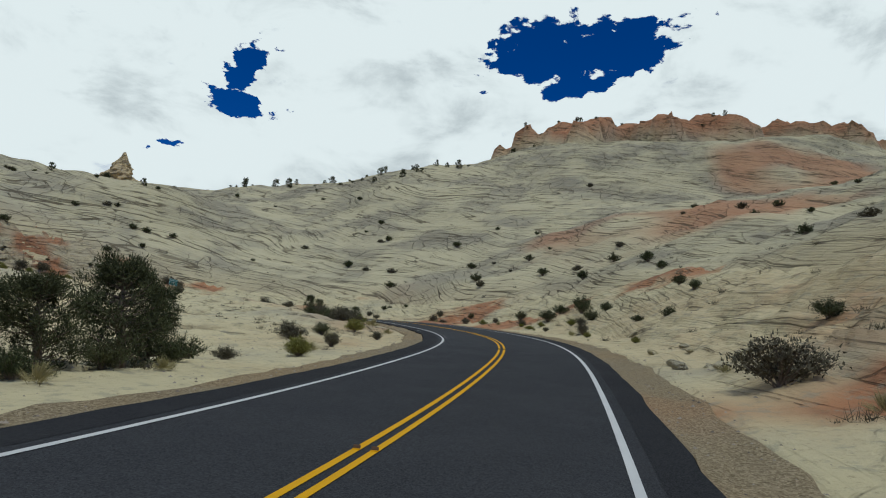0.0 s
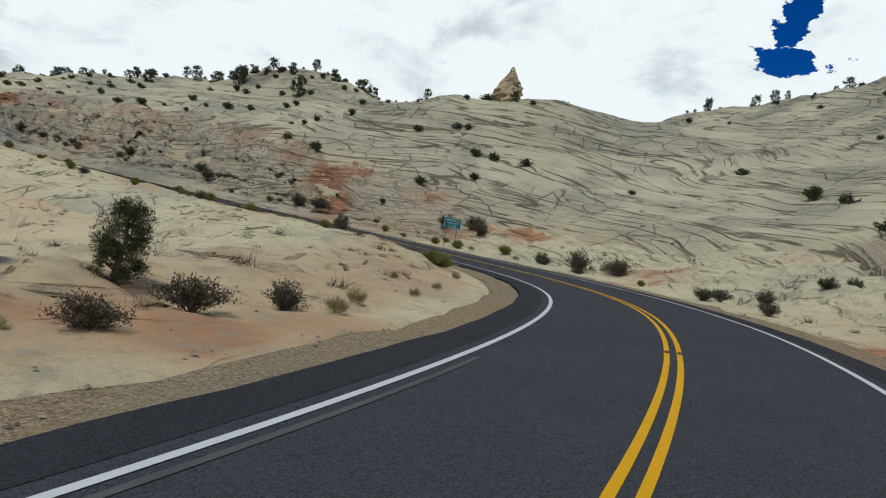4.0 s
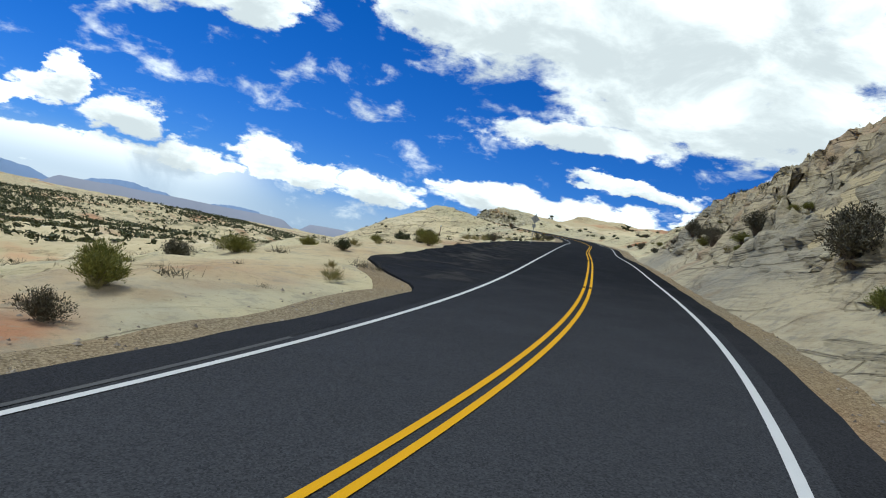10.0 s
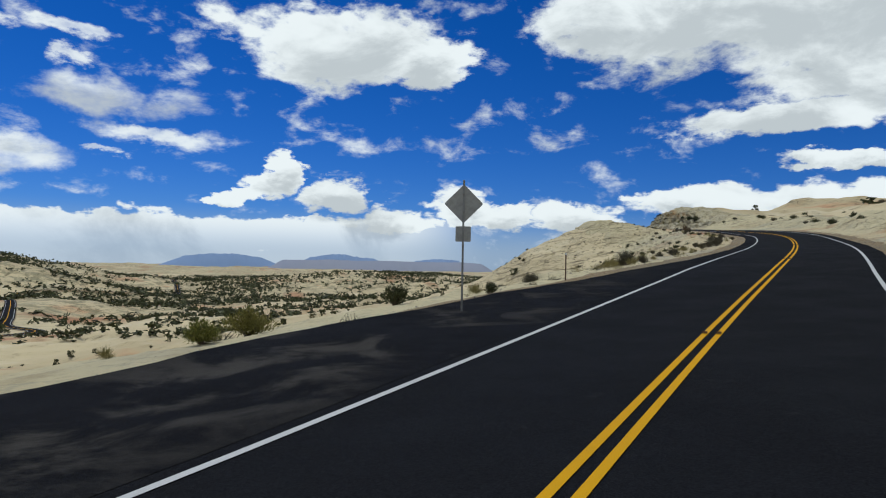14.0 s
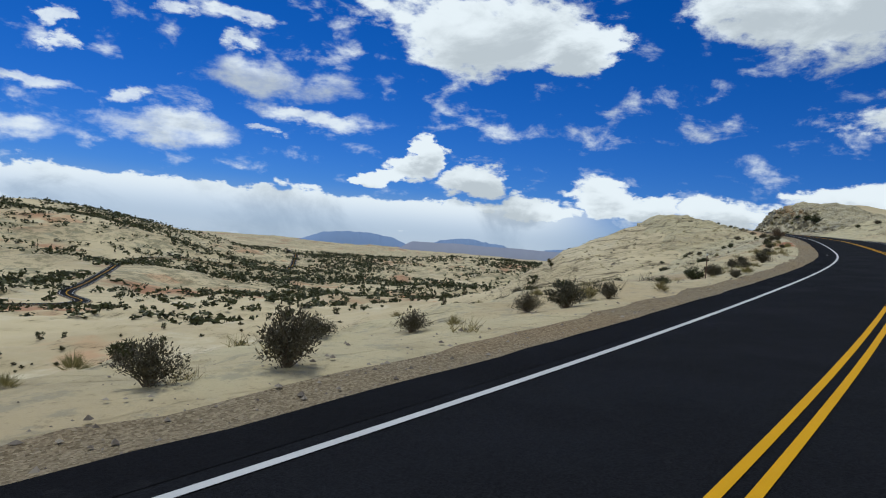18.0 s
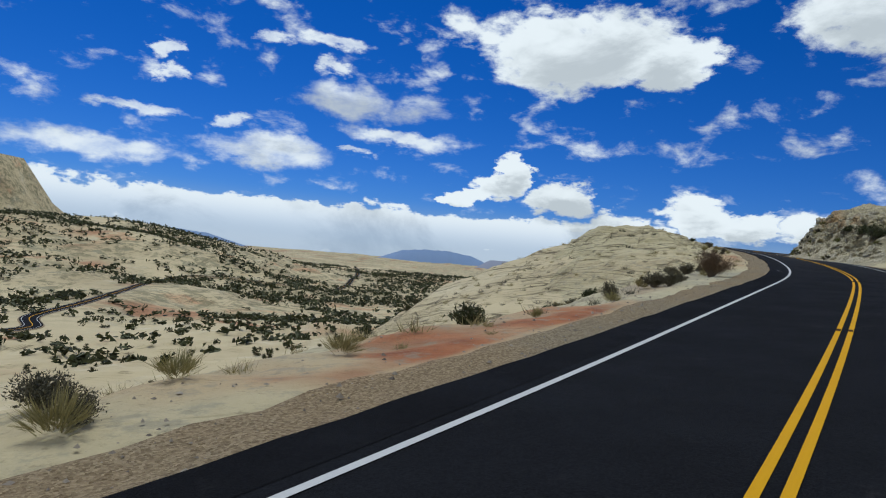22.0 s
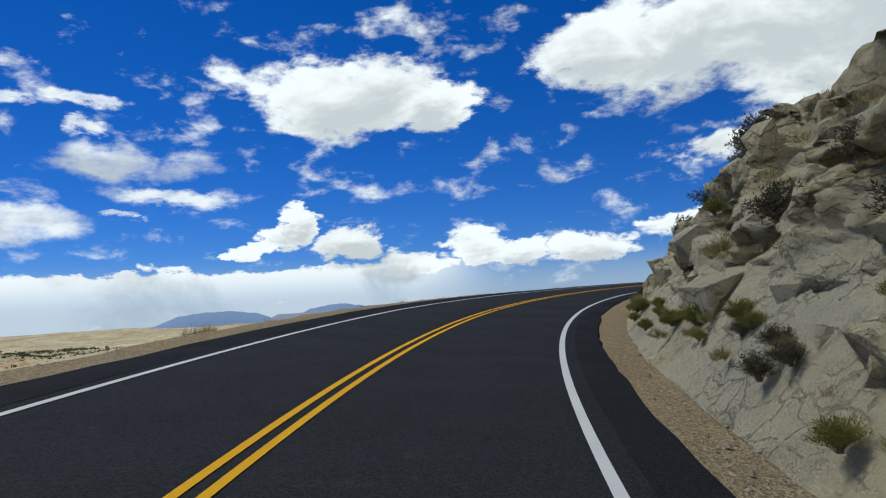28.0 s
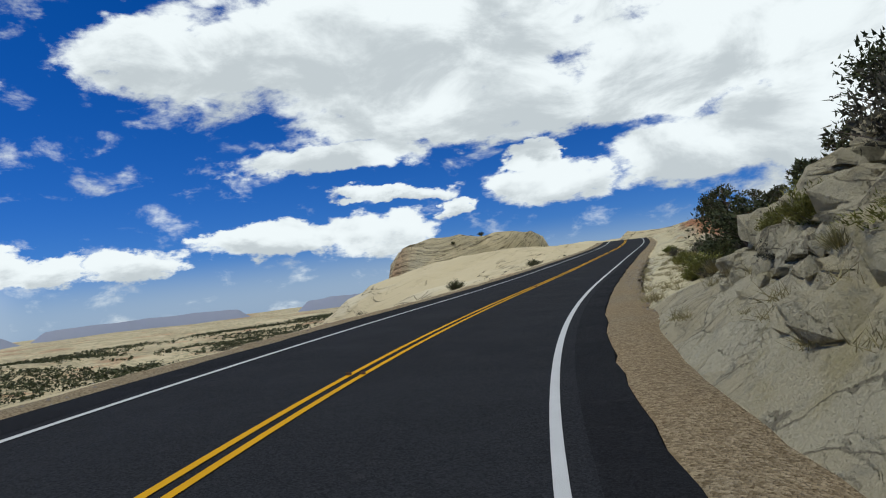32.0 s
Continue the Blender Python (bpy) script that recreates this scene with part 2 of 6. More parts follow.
# ---- materials ----
class Mat:
    """A node material with a Principled surface and short ways to add nodes."""

    def __init__(self, name, rough=0.8, spec=0.3):
        self.m = bpy.data.materials.new(name)
        self.m.use_nodes = True
        self.n, self.l = self.m.node_tree.nodes, self.m.node_tree.links
        self.p = self.n["Principled BSDF"]
        self.p.inputs["Roughness"].default_value = rough
        self.p.inputs["Specular IOR Level"].default_value = spec
        self.place = self.n.new("ShaderNodeTexCoord").outputs["Object"]

    def put(self, sock, v):
        if isinstance(v, (int, float)):
            sock.default_value = v
        elif isinstance(v, tuple):
            sock.default_value = (*v, 1) if len(v) == 3 and sock.type == "RGBA" else v
        else:
            self.l.new(v, sock)

    def scaled(self, sx, sy, sz, turn=(0, 0, 0)):
        n = self.n.new("ShaderNodeMapping")
        n.inputs["Scale"].default_value = (sx, sy, sz)
        n.inputs["Rotation"].default_value = turn
        self.l.new(self.place, n.inputs["Vector"])
        return n.outputs[0]

    def noise(self, scale, detail=5, rough=0.6, at=None, warp=0.0):
        n = self.n.new("ShaderNodeTexNoise")
        n.inputs["Scale"].default_value, n.inputs["Detail"].default_value = scale, detail
        n.inputs["Roughness"].default_value, n.inputs["Distortion"].default_value = rough, warp
        self.l.new(at or self.place, n.inputs["Vector"])
        return n.outputs["Fac"]

    def cells(self, scale, feature="DISTANCE_TO_EDGE", at=None, out=0):
        n = self.n.new("ShaderNodeTexVoronoi")
        n.feature = feature
        n.inputs["Scale"].default_value = scale
        self.l.new(at or self.place, n.inputs["Vector"])
        if out == 0:
            return n.outputs["Distance"]
        grey = self.n.new("ShaderNodeRGBToBW")
        self.l.new(n.outputs["Color"], grey.inputs[0])
        return grey.outputs[0]

    def ramp(self, v, lo, hi, a=0.0, b=1.0):
        n = self.n.new("ShaderNodeMapRange")
        n.interpolation_type = "SMOOTHSTEP"
        for k, x in (("From Min", lo), ("From Max", hi), ("To Min", a), ("To Max", b)):
            n.inputs[k].default_value = x
        self.put(n.inputs["Value"], v)
        return n.outputs["Result"]

    def math(self, op, a, b=0.0):
        n = self.n.new("ShaderNodeMath")
        n.operation = op
        self.put(n.inputs[0], a)
        self.put(n.inputs[1], b)
        return n.outputs[0]

    def mix(self, f, a, b, how="MIX"):
        n = self.n.new("ShaderNodeMix")
        n.data_type, n.blend_type = "RGBA", how
        self.put(n.inputs[0], f)
        self.put(n.inputs[6], a)
        self.put(n.inputs[7], b)
        return n.outputs[2]

    def attribute(self, name):
        n = self.n.new("ShaderNodeAttribute")
        n.attribute_name = name
        return n.outputs["Fac"]

    def chance(self):
        return self.n.new("ShaderNodeObjectInfo").outputs["Random"]

    def island(self):
        return self.n.new("ShaderNodeNewGeometry").outputs["Random Per Island"]

    def bump(self, v, depth, strength=1.0, before=None):
        n = self.n.new("ShaderNodeBump")
        n.inputs["Distance"].default_value, n.inputs["Strength"].default_value = depth, strength
        self.put(n.inputs["Height"], v)
        if before is not None:
            self.l.new(before, n.inputs["Normal"])
        return n.outputs[0]

    def done(self, colour, normal=None, rough=None):
        self.put(self.p.inputs["Base Color"], colour)
        if normal is not None:
            self.l.new(normal, self.p.inputs["Normal"])
        if rough is not None:
            self.put(self.p.inputs["Roughness"], rough)
        return self.m


def strata(k, fold=1.0, wide=1.0, level_at=0.97):
    """Cross-bedded slickrock: thin dark partings along folded beds, joints across them, and fine laminae."""
    axis = k.n.new("ShaderNodeSeparateXYZ")
    k.l.new(k.place, axis.inputs[0])
    tilt = k.math("ADD", k.math("MULTIPLY", axis.outputs[0], 0.20), k.math("MULTIPLY", axis.outputs[1], -0.14))
    sway = k.math("ADD", k.math("MULTIPLY", k.noise(0.014, 2, 0.5), 26.0), k.math("MULTIPLY", k.noise(0.09, 2, 0.5), 1.3 * fold))
    level = k.math("ADD", axis.outputs[2], k.math("ADD", tilt, sway))

    def along(flat, steep):
        n = k.n.new("ShaderNodeCombineXYZ")
        k.l.new(k.math("MULTIPLY", axis.outputs[0], flat), n.inputs[0])
        k.l.new(k.math("MULTIPLY", axis.outputs[1], flat), n.inputs[1])
        k.l.new(k.math("MULTIPLY", level, steep), n.inputs[2])
        return n.outputs[0]

    def parting(flat, steep, lo, hi, keep):
        n = k.noise(1.0, 2, 0.45, along(flat, steep))
        line = k.ramp(k.math("ABSOLUTE", k.math("SUBTRACT", n, 0.5)), lo * wide, hi * wide, 1.0, 0.0)
        return k.math("MULTIPLY", line, k.ramp(k.noise(0.14, 4, 0.6), keep - 0.07, keep + 0.07))

    up = k.n.new("ShaderNodeSeparateXYZ")
    k.l.new(k.n.new("ShaderNodeNewGeometry").outputs["True Normal"], up.inputs[0])
    steep = k.ramp(up.outputs[2], level_at, level_at - 0.14, 0.08, 1.0)
    lines = k.math("MAXIMUM", parting(0.022, 0.42, 0.0015, 0.0075, 0.40), k.math("MULTIPLY", parting(0.045, 1.15, 0.003, 0.013, 0.44), 0.85))
    cross = k.n.new("ShaderNodeVectorMath")
    cross.operation = "ADD"
    k.l.new(k.scaled(0.22, 0.22, 0.05, (0.12, 0.05, 0.5)), cross.inputs[0])
    wav = k.n.new("ShaderNodeTexNoise")
    wav.inputs["Scale"].default_value, wav.inputs["Detail"].default_value = 0.25, 5
    k.l.new(k.place, wav.inputs["Vector"])
    less = k.n.new("ShaderNodeVectorMath")
    less.operation = "SCALE"
    less.inputs["Scale"].default_value = 0.55
    k.l.new(wav.outputs["Color"], less.inputs[0])
    k.l.new(less.outputs[0], cross.inputs[1])
    joint = k.math("MULTIPLY", k.ramp(k.cells(1.0, at=cross.outputs[0]), 0.004, 0.022, 1.0, 0.0), k.ramp(k.noise(0.05, 4, 0.6), 0.44, 0.56))
    lines = k.math("MULTIPLY", k.math("MAXIMUM", lines, k.math("MULTIPLY", joint, 0.8)), steep)
    lamina = k.noise(1.0, 5, 0.62, along(0.12, 5.5), 0.15)
    lamina = k.math("ADD", 0.5, k.math("MULTIPLY", k.math("SUBTRACT", lamina, 0.5), steep))
    return lines, lamina


def rock_material(name, pale, warm, grey, red, depth=0.35, fold=1.0, dark=0.62):
    """Layered sandstone with varnish, stains and rusty soil where the soil mask says so."""
    k = Mat(name, 0.92, 0.1)
    lines, lamina = strata(k, fold)
    broad, mid, grain = k.noise(0.045, 5, 0.6), k.noise(0.45, 6, 0.65), k.noise(22.0, 6, 0.75)
    c = k.mix(k.ramp(k.noise(0.028, 4, 0.55, k.scaled(1, 1, 2.5)), 0.47, 0.66), pale, warm)
    c = k.mix(k.ramp(broad, 0.50, 0.68, 0.0, 0.85), c, grey)
    c = k.mix(k.ramp(lamina, 0.50, 0.72, 0.0, 0.35), c, tuple(v * 0.72 for v in grey))
    c = k.mix(k.ramp(lamina, 0.48, 0.30, 0.0, 0.45), c, tuple(min(v * 1.18, 0.8) for v in pale))
    c = k.mix(k.ramp(mid, 0.50, 0.70, 0.0, 0.55), c, tuple(v * 0.62 for v in warm))
    if fold < 2:
        c = k.mix(k.ramp(k.noise(0.19, 7, 0.68), 0.47, 0.60, 0.0, 0.55), c, tuple(v * 1.04 for v in pale))
    rust = k.math("MAXIMUM", k.ramp(k.noise(0.035, 5, 0.6, k.scaled(1, 1, 2.2)), 0.60, 0.72, 0.0, 0.65), k.attribute("soil"))
    c = k.mix(rust, c, k.mix(mid, red, tuple(v * 0.7 for v in red)))
    c = k.mix(k.ramp(k.attribute("soil"), 0.45, 0.85, 0.0, 0.85), c, k.mix(k.ramp(mid, 0.38, 0.62), (0.40, 0.15, 0.065), (0.22, 0.075, 0.04)))
    c = k.mix(k.math("MULTIPLY", lines, dark), c, (0.085, 0.065, 0.045))
    grit = k.noise(5.0, 6, 0.75)
    c = k.mix(k.ramp(grit, 0.54, 0.70, 0.0, 0.6), c, tuple(v * 0.45 for v in warm))
    c = k.mix(k.ramp(k.noise(1.4, 7, 0.7), 0.52, 0.64, 0.0, 0.55), c, tuple(v * 0.8 for v in grey))
    c = k.mix(0.6, c, k.mix(grain, (0.32, 0.32, 0.32), (0.72, 0.72, 0.72)), "SOFT_LIGHT")
    b = k.bump(k.math("SUBTRACT", lamina, k.math("MULTIPLY", lines, 0.9)), depth)
    b = k.bump(mid, 0.30, 0.8, b)
    b = k.bump(grain, 0.03, 0.8, b)
    return k.done(c, b)


def block_material(name, pale, warm, grey, red):
    """Massive broken sandstone: angular fractures, chalky faces, ochre and olive stains."""
    k = Mat(name, 0.92, 0.1)
    k.place = k.n.new("ShaderNodeNewGeometry").outputs["Position"]
    wander = k.n.new("ShaderNodeVectorMath")
    wander.operation = "ADD"
    k.l.new(k.scaled(0.42, 0.42, 0.95, (0.25, 0.1, 0.7)), wander.inputs[0])
    wav = k.n.new("ShaderNodeTexNoise")
    wav.inputs["Scale"].default_value, wav.inputs["Detail"].default_value = 0.9, 6
    k.l.new(k.place, wav.inputs["Vector"])
    less = k.n.new("ShaderNodeVectorMath")
    less.operation = "SCALE"
    less.inputs["Scale"].default_value = 0.75
    k.l.new(wav.outputs["Color"], less.inputs[0])
    k.l.new(less.outputs[0], wander.inputs[1])
    crack = k.math("MULTIPLY", k.ramp(k.cells(1.0, at=wander.outputs[0]), 0.003, 0.018, 1.0, 0.0), k.ramp(k.noise(0.35, 4, 0.6), 0.44, 0.54))
    shard = k.math("MULTIPLY", k.ramp(k.cells(3.1, at=wander.outputs[0]), 0.01, 0.06, 0.6, 0.0), k.ramp(k.noise(0.7, 4, 0.6), 0.46, 0.56))
    crack = k.math("MAXIMUM", crack, shard)
    face = k.cells(1.0, "F1", at=wander.outputs[0], out=1)
    chip = k.noise(1.6, 8, 0.68)
    broad, grain = k.noise(0.16, 5, 0.6), k.noise(24.0, 6, 0.75)
    c = k.mix(face, pale, warm)
    c = k.mix(k.ramp(broad, 0.50, 0.68, 0.0, 0.7), c, grey)
    c = k.mix(k.ramp(k.noise(0.5, 6, 0.7), 0.53, 0.68, 0.0, 0.6), c, (0.40, 0.33, 0.14))
    c = k.mix(k.ramp(chip, 0.52, 0.70, 0.0, 0.55), c, tuple(v * 0.6 for v in grey))
    c = k.mix(k.math("MULTIPLY", k.attribute("soil"), 0.8), c, red)
    c = k.mix(k.math("MULTIPLY", crack, 0.55), c, (0.075, 0.06, 0.045))
    c = k.mix(0.6, c, k.mix(grain, (0.32, 0.32, 0.32), (0.72, 0.72, 0.72)), "SOFT_LIGHT")
    b = k.bump(k.math("SUBTRACT", k.math("MULTIPLY", face, 0.5), crack), 0.16)
    b = k.bump(chip, 0.6, 1.0, b)
    b = k.bump(grain, 0.03, 0.8, b)
    return k.done(c, b)


ROCK = rock_material("slickrock", (0.55, 0.48, 0.29), (0.51, 0.41, 0.24), (0.36, 0.335, 0.245), (0.46, 0.22, 0.105))
CUT_ROCK = rock_material("cut_rock", (0.43, 0.37, 0.24), (0.41, 0.305, 0.18), (0.27, 0.25, 0.195), (0.42, 0.21, 0.11), 0.30, 2.4, 0.42)
CLIFF = block_material("cliff_rock", (0.60, 0.54, 0.37), (0.54, 0.46, 0.285), (0.44, 0.415, 0.33), (0.48, 0.28, 0.12))



def ground_material():
    k = Mat("desert_ground", 0.95, 0.1)
    broad, mid = k.noise(0.006, 6, 0.6), k.noise(0.035, 6, 0.62)
    c = k.mix(k.ramp(broad, 0.38, 0.62), (0.60, 0.50, 0.30), (0.49, 0.40, 0.235))
    c = k.mix(k.ramp(mid, 0.52, 0.72), c, (0.66, 0.58, 0.39))
    c = k.mix(k.ramp(k.noise(0.011, 5, 0.62), 0.58, 0.68, 0.0, 0.75), c, (0.55, 0.30, 0.16))
    # weathered slickrock of the hills, grey and rusty varnish, darkened to stand in for shade
    c = k.mix(k.attribute("varnish_shade"), c, k.mix(k.ramp(k.noise(0.05, 6, 0.65), 0.4, 0.62), (0.52, 0.465, 0.295), (0.33, 0.30, 0.215)))
    c = k.mix(k.attribute("soil"), c, (0.40, 0.19, 0.10))
    lines, lamina = strata(k, 1.0, 1.4, 0.985)
    c = k.mix(k.ramp(lamina, 0.48, 0.72, 0.0, 0.4), c, (0.38, 0.31, 0.20))
    c = k.mix(k.math("MULTIPLY", lines, 0.8), c, (0.09, 0.07, 0.045))
    # far scrub that is too small to stand as plants
    far = k.attribute("far")
    scrub = k.math("MULTIPLY", k.ramp(k.noise(0.008, 5, 0.6), 0.36, 0.5), k.ramp(k.noise(0.07, 7, 0.75), 0.47, 0.55))
    scrub = k.math("MULTIPLY", scrub, far)
    c = k.mix(k.math("MULTIPLY", scrub, 0.6), c, (0.11, 0.115, 0.06))
    grain = k.noise(9.0, 6, 0.75)
    c = k.mix(0.4, c, k.mix(grain, (0.35, 0.35, 0.35), (0.75, 0.75, 0.75)), "SOFT_LIGHT")
    b = k.bump(k.math("SUBTRACT", lamina, k.math("MULTIPLY", lines, 0.9)), 0.5)
    b = k.bump(grain, 0.05, 0.8, b)
    return k.done(c, b)


GROUND = ground_material()


def asphalt_material(name, lo, hi, sheen_tone):
    k = Mat(name, 0.95, 0.04)
    stone = k.cells(55.0, "F1", out=1)
    tone = k.mix(k.noise(0.25, 5, 0.6), lo, hi)
    # grazing sky sheen is put into the colour as a paler grey
    tone = k.mix(k.attribute("age"), tone, sheen_tone)
    c = k.mix(0.55, tone, stone, "SOFT_LIGHT")
    c = k.mix(k.ramp(k.noise(140.0, 3, 0.7), 0.63, 0.72, 0.0, 0.3), c, (0.11, 0.105, 0.10))
    c = k.mix(k.ramp(k.noise(1.3, 7, 0.7), 0.60, 0.75, 0.0, 0.12), c, (0.12, 0.115, 0.11))
    streak = k.noise(0.5, 6, 0.65, k.scaled(1.0, 1.0, 1.0), 0.6)
    c = k.mix(k.math("MULTIPLY", k.attribute("dust"), k.ramp(streak, 0.47, 0.66, 0.0, 0.6)), c, (0.085, 0.078, 0.066))
    b = k.bump(k.cells(70.0, "F1"), 0.006, 0.8)
    return k.done(c, b, k.ramp(k.noise(0.5, 4), 0.3, 0.7, 0.8, 0.97))


ASPHALT = asphalt_material("asphalt", (0.0085, 0.009, 0.0105), (0.012, 0.0125, 0.0138), (0.050, 0.052, 0.056))
FRESH = asphalt_material("fresh_asphalt", (0.006, 0.006, 0.0068), (0.009, 0.0092, 0.010), (0.033, 0.034, 0.037))


def paint_material(name, colour, wear_or_sheen):
    k = Mat(name, 0.8, 0.12)
    flakes = k.noise(60.0, 5, 0.8)
    gaps = k.math("MULTIPLY", k.ramp(flakes, 0.62, 0.70), 0.5)
    c = k.mix(k.noise(0.9, 4), colour, wear_or_sheen)
    c = k.mix(gaps, c, (0.05, 0.05, 0.05))
    return k.done(c, k.bump(k.cells(70.0, "F1"), 0.004, 0.7))


YELLOW = paint_material("yellow_road_paint", (0.70, 0.37, 0.003), (0.60, 0.31, 0.005))
WHITE = paint_material("white_road_paint", (0.62, 0.62, 0.60), (0.48, 0.48, 0.46))


def gravel_material():
    k = Mat("gravel", 0.95, 0.15)
    pick = k.cells(26.0, "F1", out=1)
    c = k.mix(k.ramp(k.noise(0.12, 4), 0.4, 0.62), (0.27, 0.215, 0.13), (0.29, 0.215, 0.12))
    c = k.mix(k.attribute("soil"), c, (0.40, 0.19, 0.10))
    c = k.mix(0.75, c, pick, "SOFT_LIGHT")
    c = k.mix(k.ramp(k.noise(45.0, 3, 0.7), 0.62, 0.7, 0.0, 0.6), c, (0.45, 0.39, 0.28))
    b = k.bump(k.cells(26.0, "F1"), 0.03)
    b = k.bump(k.cells(70.0, "F1"), 0.01, 0.9, b)
    return k.done(c, b)


GRAVEL = gravel_material()


def leaf_material(name, dark, light, dry):
    k = Mat(name, 0.75, 0.2)
    c = k.mix(k.island(), dark, light)
    c = k.mix(k.math("MULTIPLY", k.chance(), 0.45), c, dry)
    return k.done(c)


JUNIPER = leaf_material("juniper_leaves", (0.024, 0.032, 0.014), (0.085, 0.10, 0.04), (0.08, 0.075, 0.035))
OLIVE = leaf_material("oak_leaves", (0.030, 0.036, 0.015), (0.10, 0.105, 0.045), (0.09, 0.075, 0.035))
SAGE = leaf_material("sagebrush_leaves", (0.04, 0.04, 0.027), (0.14, 0.13, 0.085), (0.11, 0.09, 0.055))
TWIG = leaf_material("brown_twigs", (0.06, 0.036, 0.024), (0.21, 0.135, 0.085), (0.13, 0.09, 0.05))
RABBIT = leaf_material("rabbitbrush_leaves", (0.09, 0.11, 0.022), (0.24, 0.24, 0.055), (0.26, 0.21, 0.07))
STRAW = leaf_material("dry_grass", (0.22, 0.18, 0.08), (0.40, 0.34, 0.17), (0.25, 0.25, 0.09))


def bark_material():
    k = Mat("bark", 0.9, 0.1)
    s = k.noise(6.0, 6, 0.7, k.scaled(3, 3, 0.6))
    return k.done(k.mix(s, (0.10, 0.075, 0.055), (0.22, 0.18, 0.14)), k.bump(s, 0.02))


BARK = bark_material()


def metal_material(name, colour, rough, metal):
    k = Mat(name, rough, 0.4)
    k.p.inputs["Metallic"].default_value = metal
    return k.done(k.mix(k.ramp(k.noise(7.0, 6, 0.7), 0.35, 0.75), colour, tuple(v * 0.7 for v in colour)), k.bump(k.noise(40.0, 3), 0.001))


GALVANISED = metal_material("galvanised_steel", (0.33, 0.34, 0.35), 0.5, 0.75)
RUSTY = metal_material("rusty_steel", (0.17, 0.11, 0.075), 0.8, 0.2)
SIGN_GREEN = metal_material("green_sign_sheet", (0.006, 0.16, 0.165), 0.45, 0.0)
SIGN_WHITE = metal_material("white_sign_sheet", (0.72, 0.74, 0.74), 0.45, 0.0)
SIGN_BACK = metal_material("bare_sign_back", (0.42, 0.43, 0.43), 0.5, 0.6)


# far rock with the haze of distance mixed into its base colour
def hazed_material(name, low, high):
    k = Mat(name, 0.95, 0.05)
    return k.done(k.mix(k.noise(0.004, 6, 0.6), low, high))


SCUFF = paint_material("worn_road_paint", (0.11, 0.11, 0.105), (0.05, 0.05, 0.05))
# blue and blue-grey here are painted air haze, not the rock's own colour
HAZE_BLUE = hazed_material("haze_blue", (0.20, 0.29, 0.46), (0.23, 0.32, 0.49))
HAZE_MESA = hazed_material("haze_mesa", (0.25, 0.28, 0.36), (0.32, 0.33, 0.38))

# ---- the lie of the road ----
ROAD_HEADING = 0.012475
ROAD_BEND = [0.6967, 0.2875, 0.2529, 0.7571, 1.1888, 1.1952, 1.1616, 1.1615, 1.6546, 2.2035, 1.9735, 2.1495, 1.9329, 1.3626, 0.9549, 0.4438, 0.0279, 0.1177, 0.0672, -0.1359, -0.1654, 0.0322, 0.2716, 0.1255, 0.1567, 0.2405, 0.1732, 0.3459, 0.3327, 0.4143, 0.1913, 0.1590, 0.0830, 0.1182, 0.7524, 0.6491, 0.3254, 0.3071, 0.1223, -0.3413, -0.9082, -0.9212, -1.1688, -1.2070, -1.1526, -1.1322, -0.8141, -0.4324, -0.1389, -0.0466, -0.0663, -0.0698, -0.0176, 0.0685, 0.1450, 0.1701, 0.1312, 0.0636]
ROAD_CLIMB = [10.434, 13.201, 12.491, 12.134, 8.894, 7.634, 7.774, 6.838, 7.431, 5.900, 7.882, 5.549, 6.794, 6.177, 5.889, 6.618, 5.257, 6.812, 4.863, 5.187, 3.720, 2.579, 1.699, 2.953, 4.267, 4.682, 5.078, 5.369]
ROAD_BANK = [-4.770, -0.031, 4.521, 6.934, 6.563, 11.111, 11.382, 7.819, 3.985, 5.166, 1.223, 5.385, 5.687, 6.461, 8.586, 5.846, 3.084, 1.184, -3.712, -7.318, -8.883, -5.794, -4.176, -2.011, -2.040, -1.651, -1.474, -1.366]
LANE = 3.4                                   # centre line to edge line
ROAD_LENGTH = 690
S = np.arange(0.0, ROAD_LENGTH + 1.0)
_bend = np.interp(S, np.arange(len(ROAD_BEND)) * 12.0, ROAD_BEND) / 100
_climb = np.interp(S, np.arange(len(ROAD_CLIMB)) * 25.0, ROAD_CLIMB) / 100


def summed(v):
    return np.r_[0.0, np.cumsum((v[1:] + v[:-1]) / 2)]


TH = ROAD_HEADING + summed(_bend)
RX, RY, RZ = summed(-np.sin(TH)), summed(np.cos(TH)), summed(_climb)
RB = np.interp(S, np.arange(len(ROAD_BANK)) * 25.0, ROAD_BANK) / 100
# the road also runs on behind the start
_back = np.arange(-60.0, 0.0)
S = np.r_[_back, S]
RX, RY, RZ = np.r_[_back * -math.sin(TH[0]), RX], np.r_[_back * math.cos(TH[0]), RY], np.r_[_back * 0.10, RZ]
RB, TH = np.r_[np.full(60, RB[0]), RB], np.r_[np.full(60, TH[0]), TH]


def on_road(s, o, up=0.0):
    """World places at arc length s and offset o to the right of the centre line, up above the road's banked plane."""
    th = np.interp(s, S, TH)
    x = np.interp(s, S, RX) + o * np.cos(th)
    y = np.interp(s, S, RY) + o * np.sin(th)
    bank = np.clip(o, -6.0, 6.0) * np.interp(s, S, RB)
    return np.stack([x, y, np.interp(s, S, RZ) + bank + up], -1)


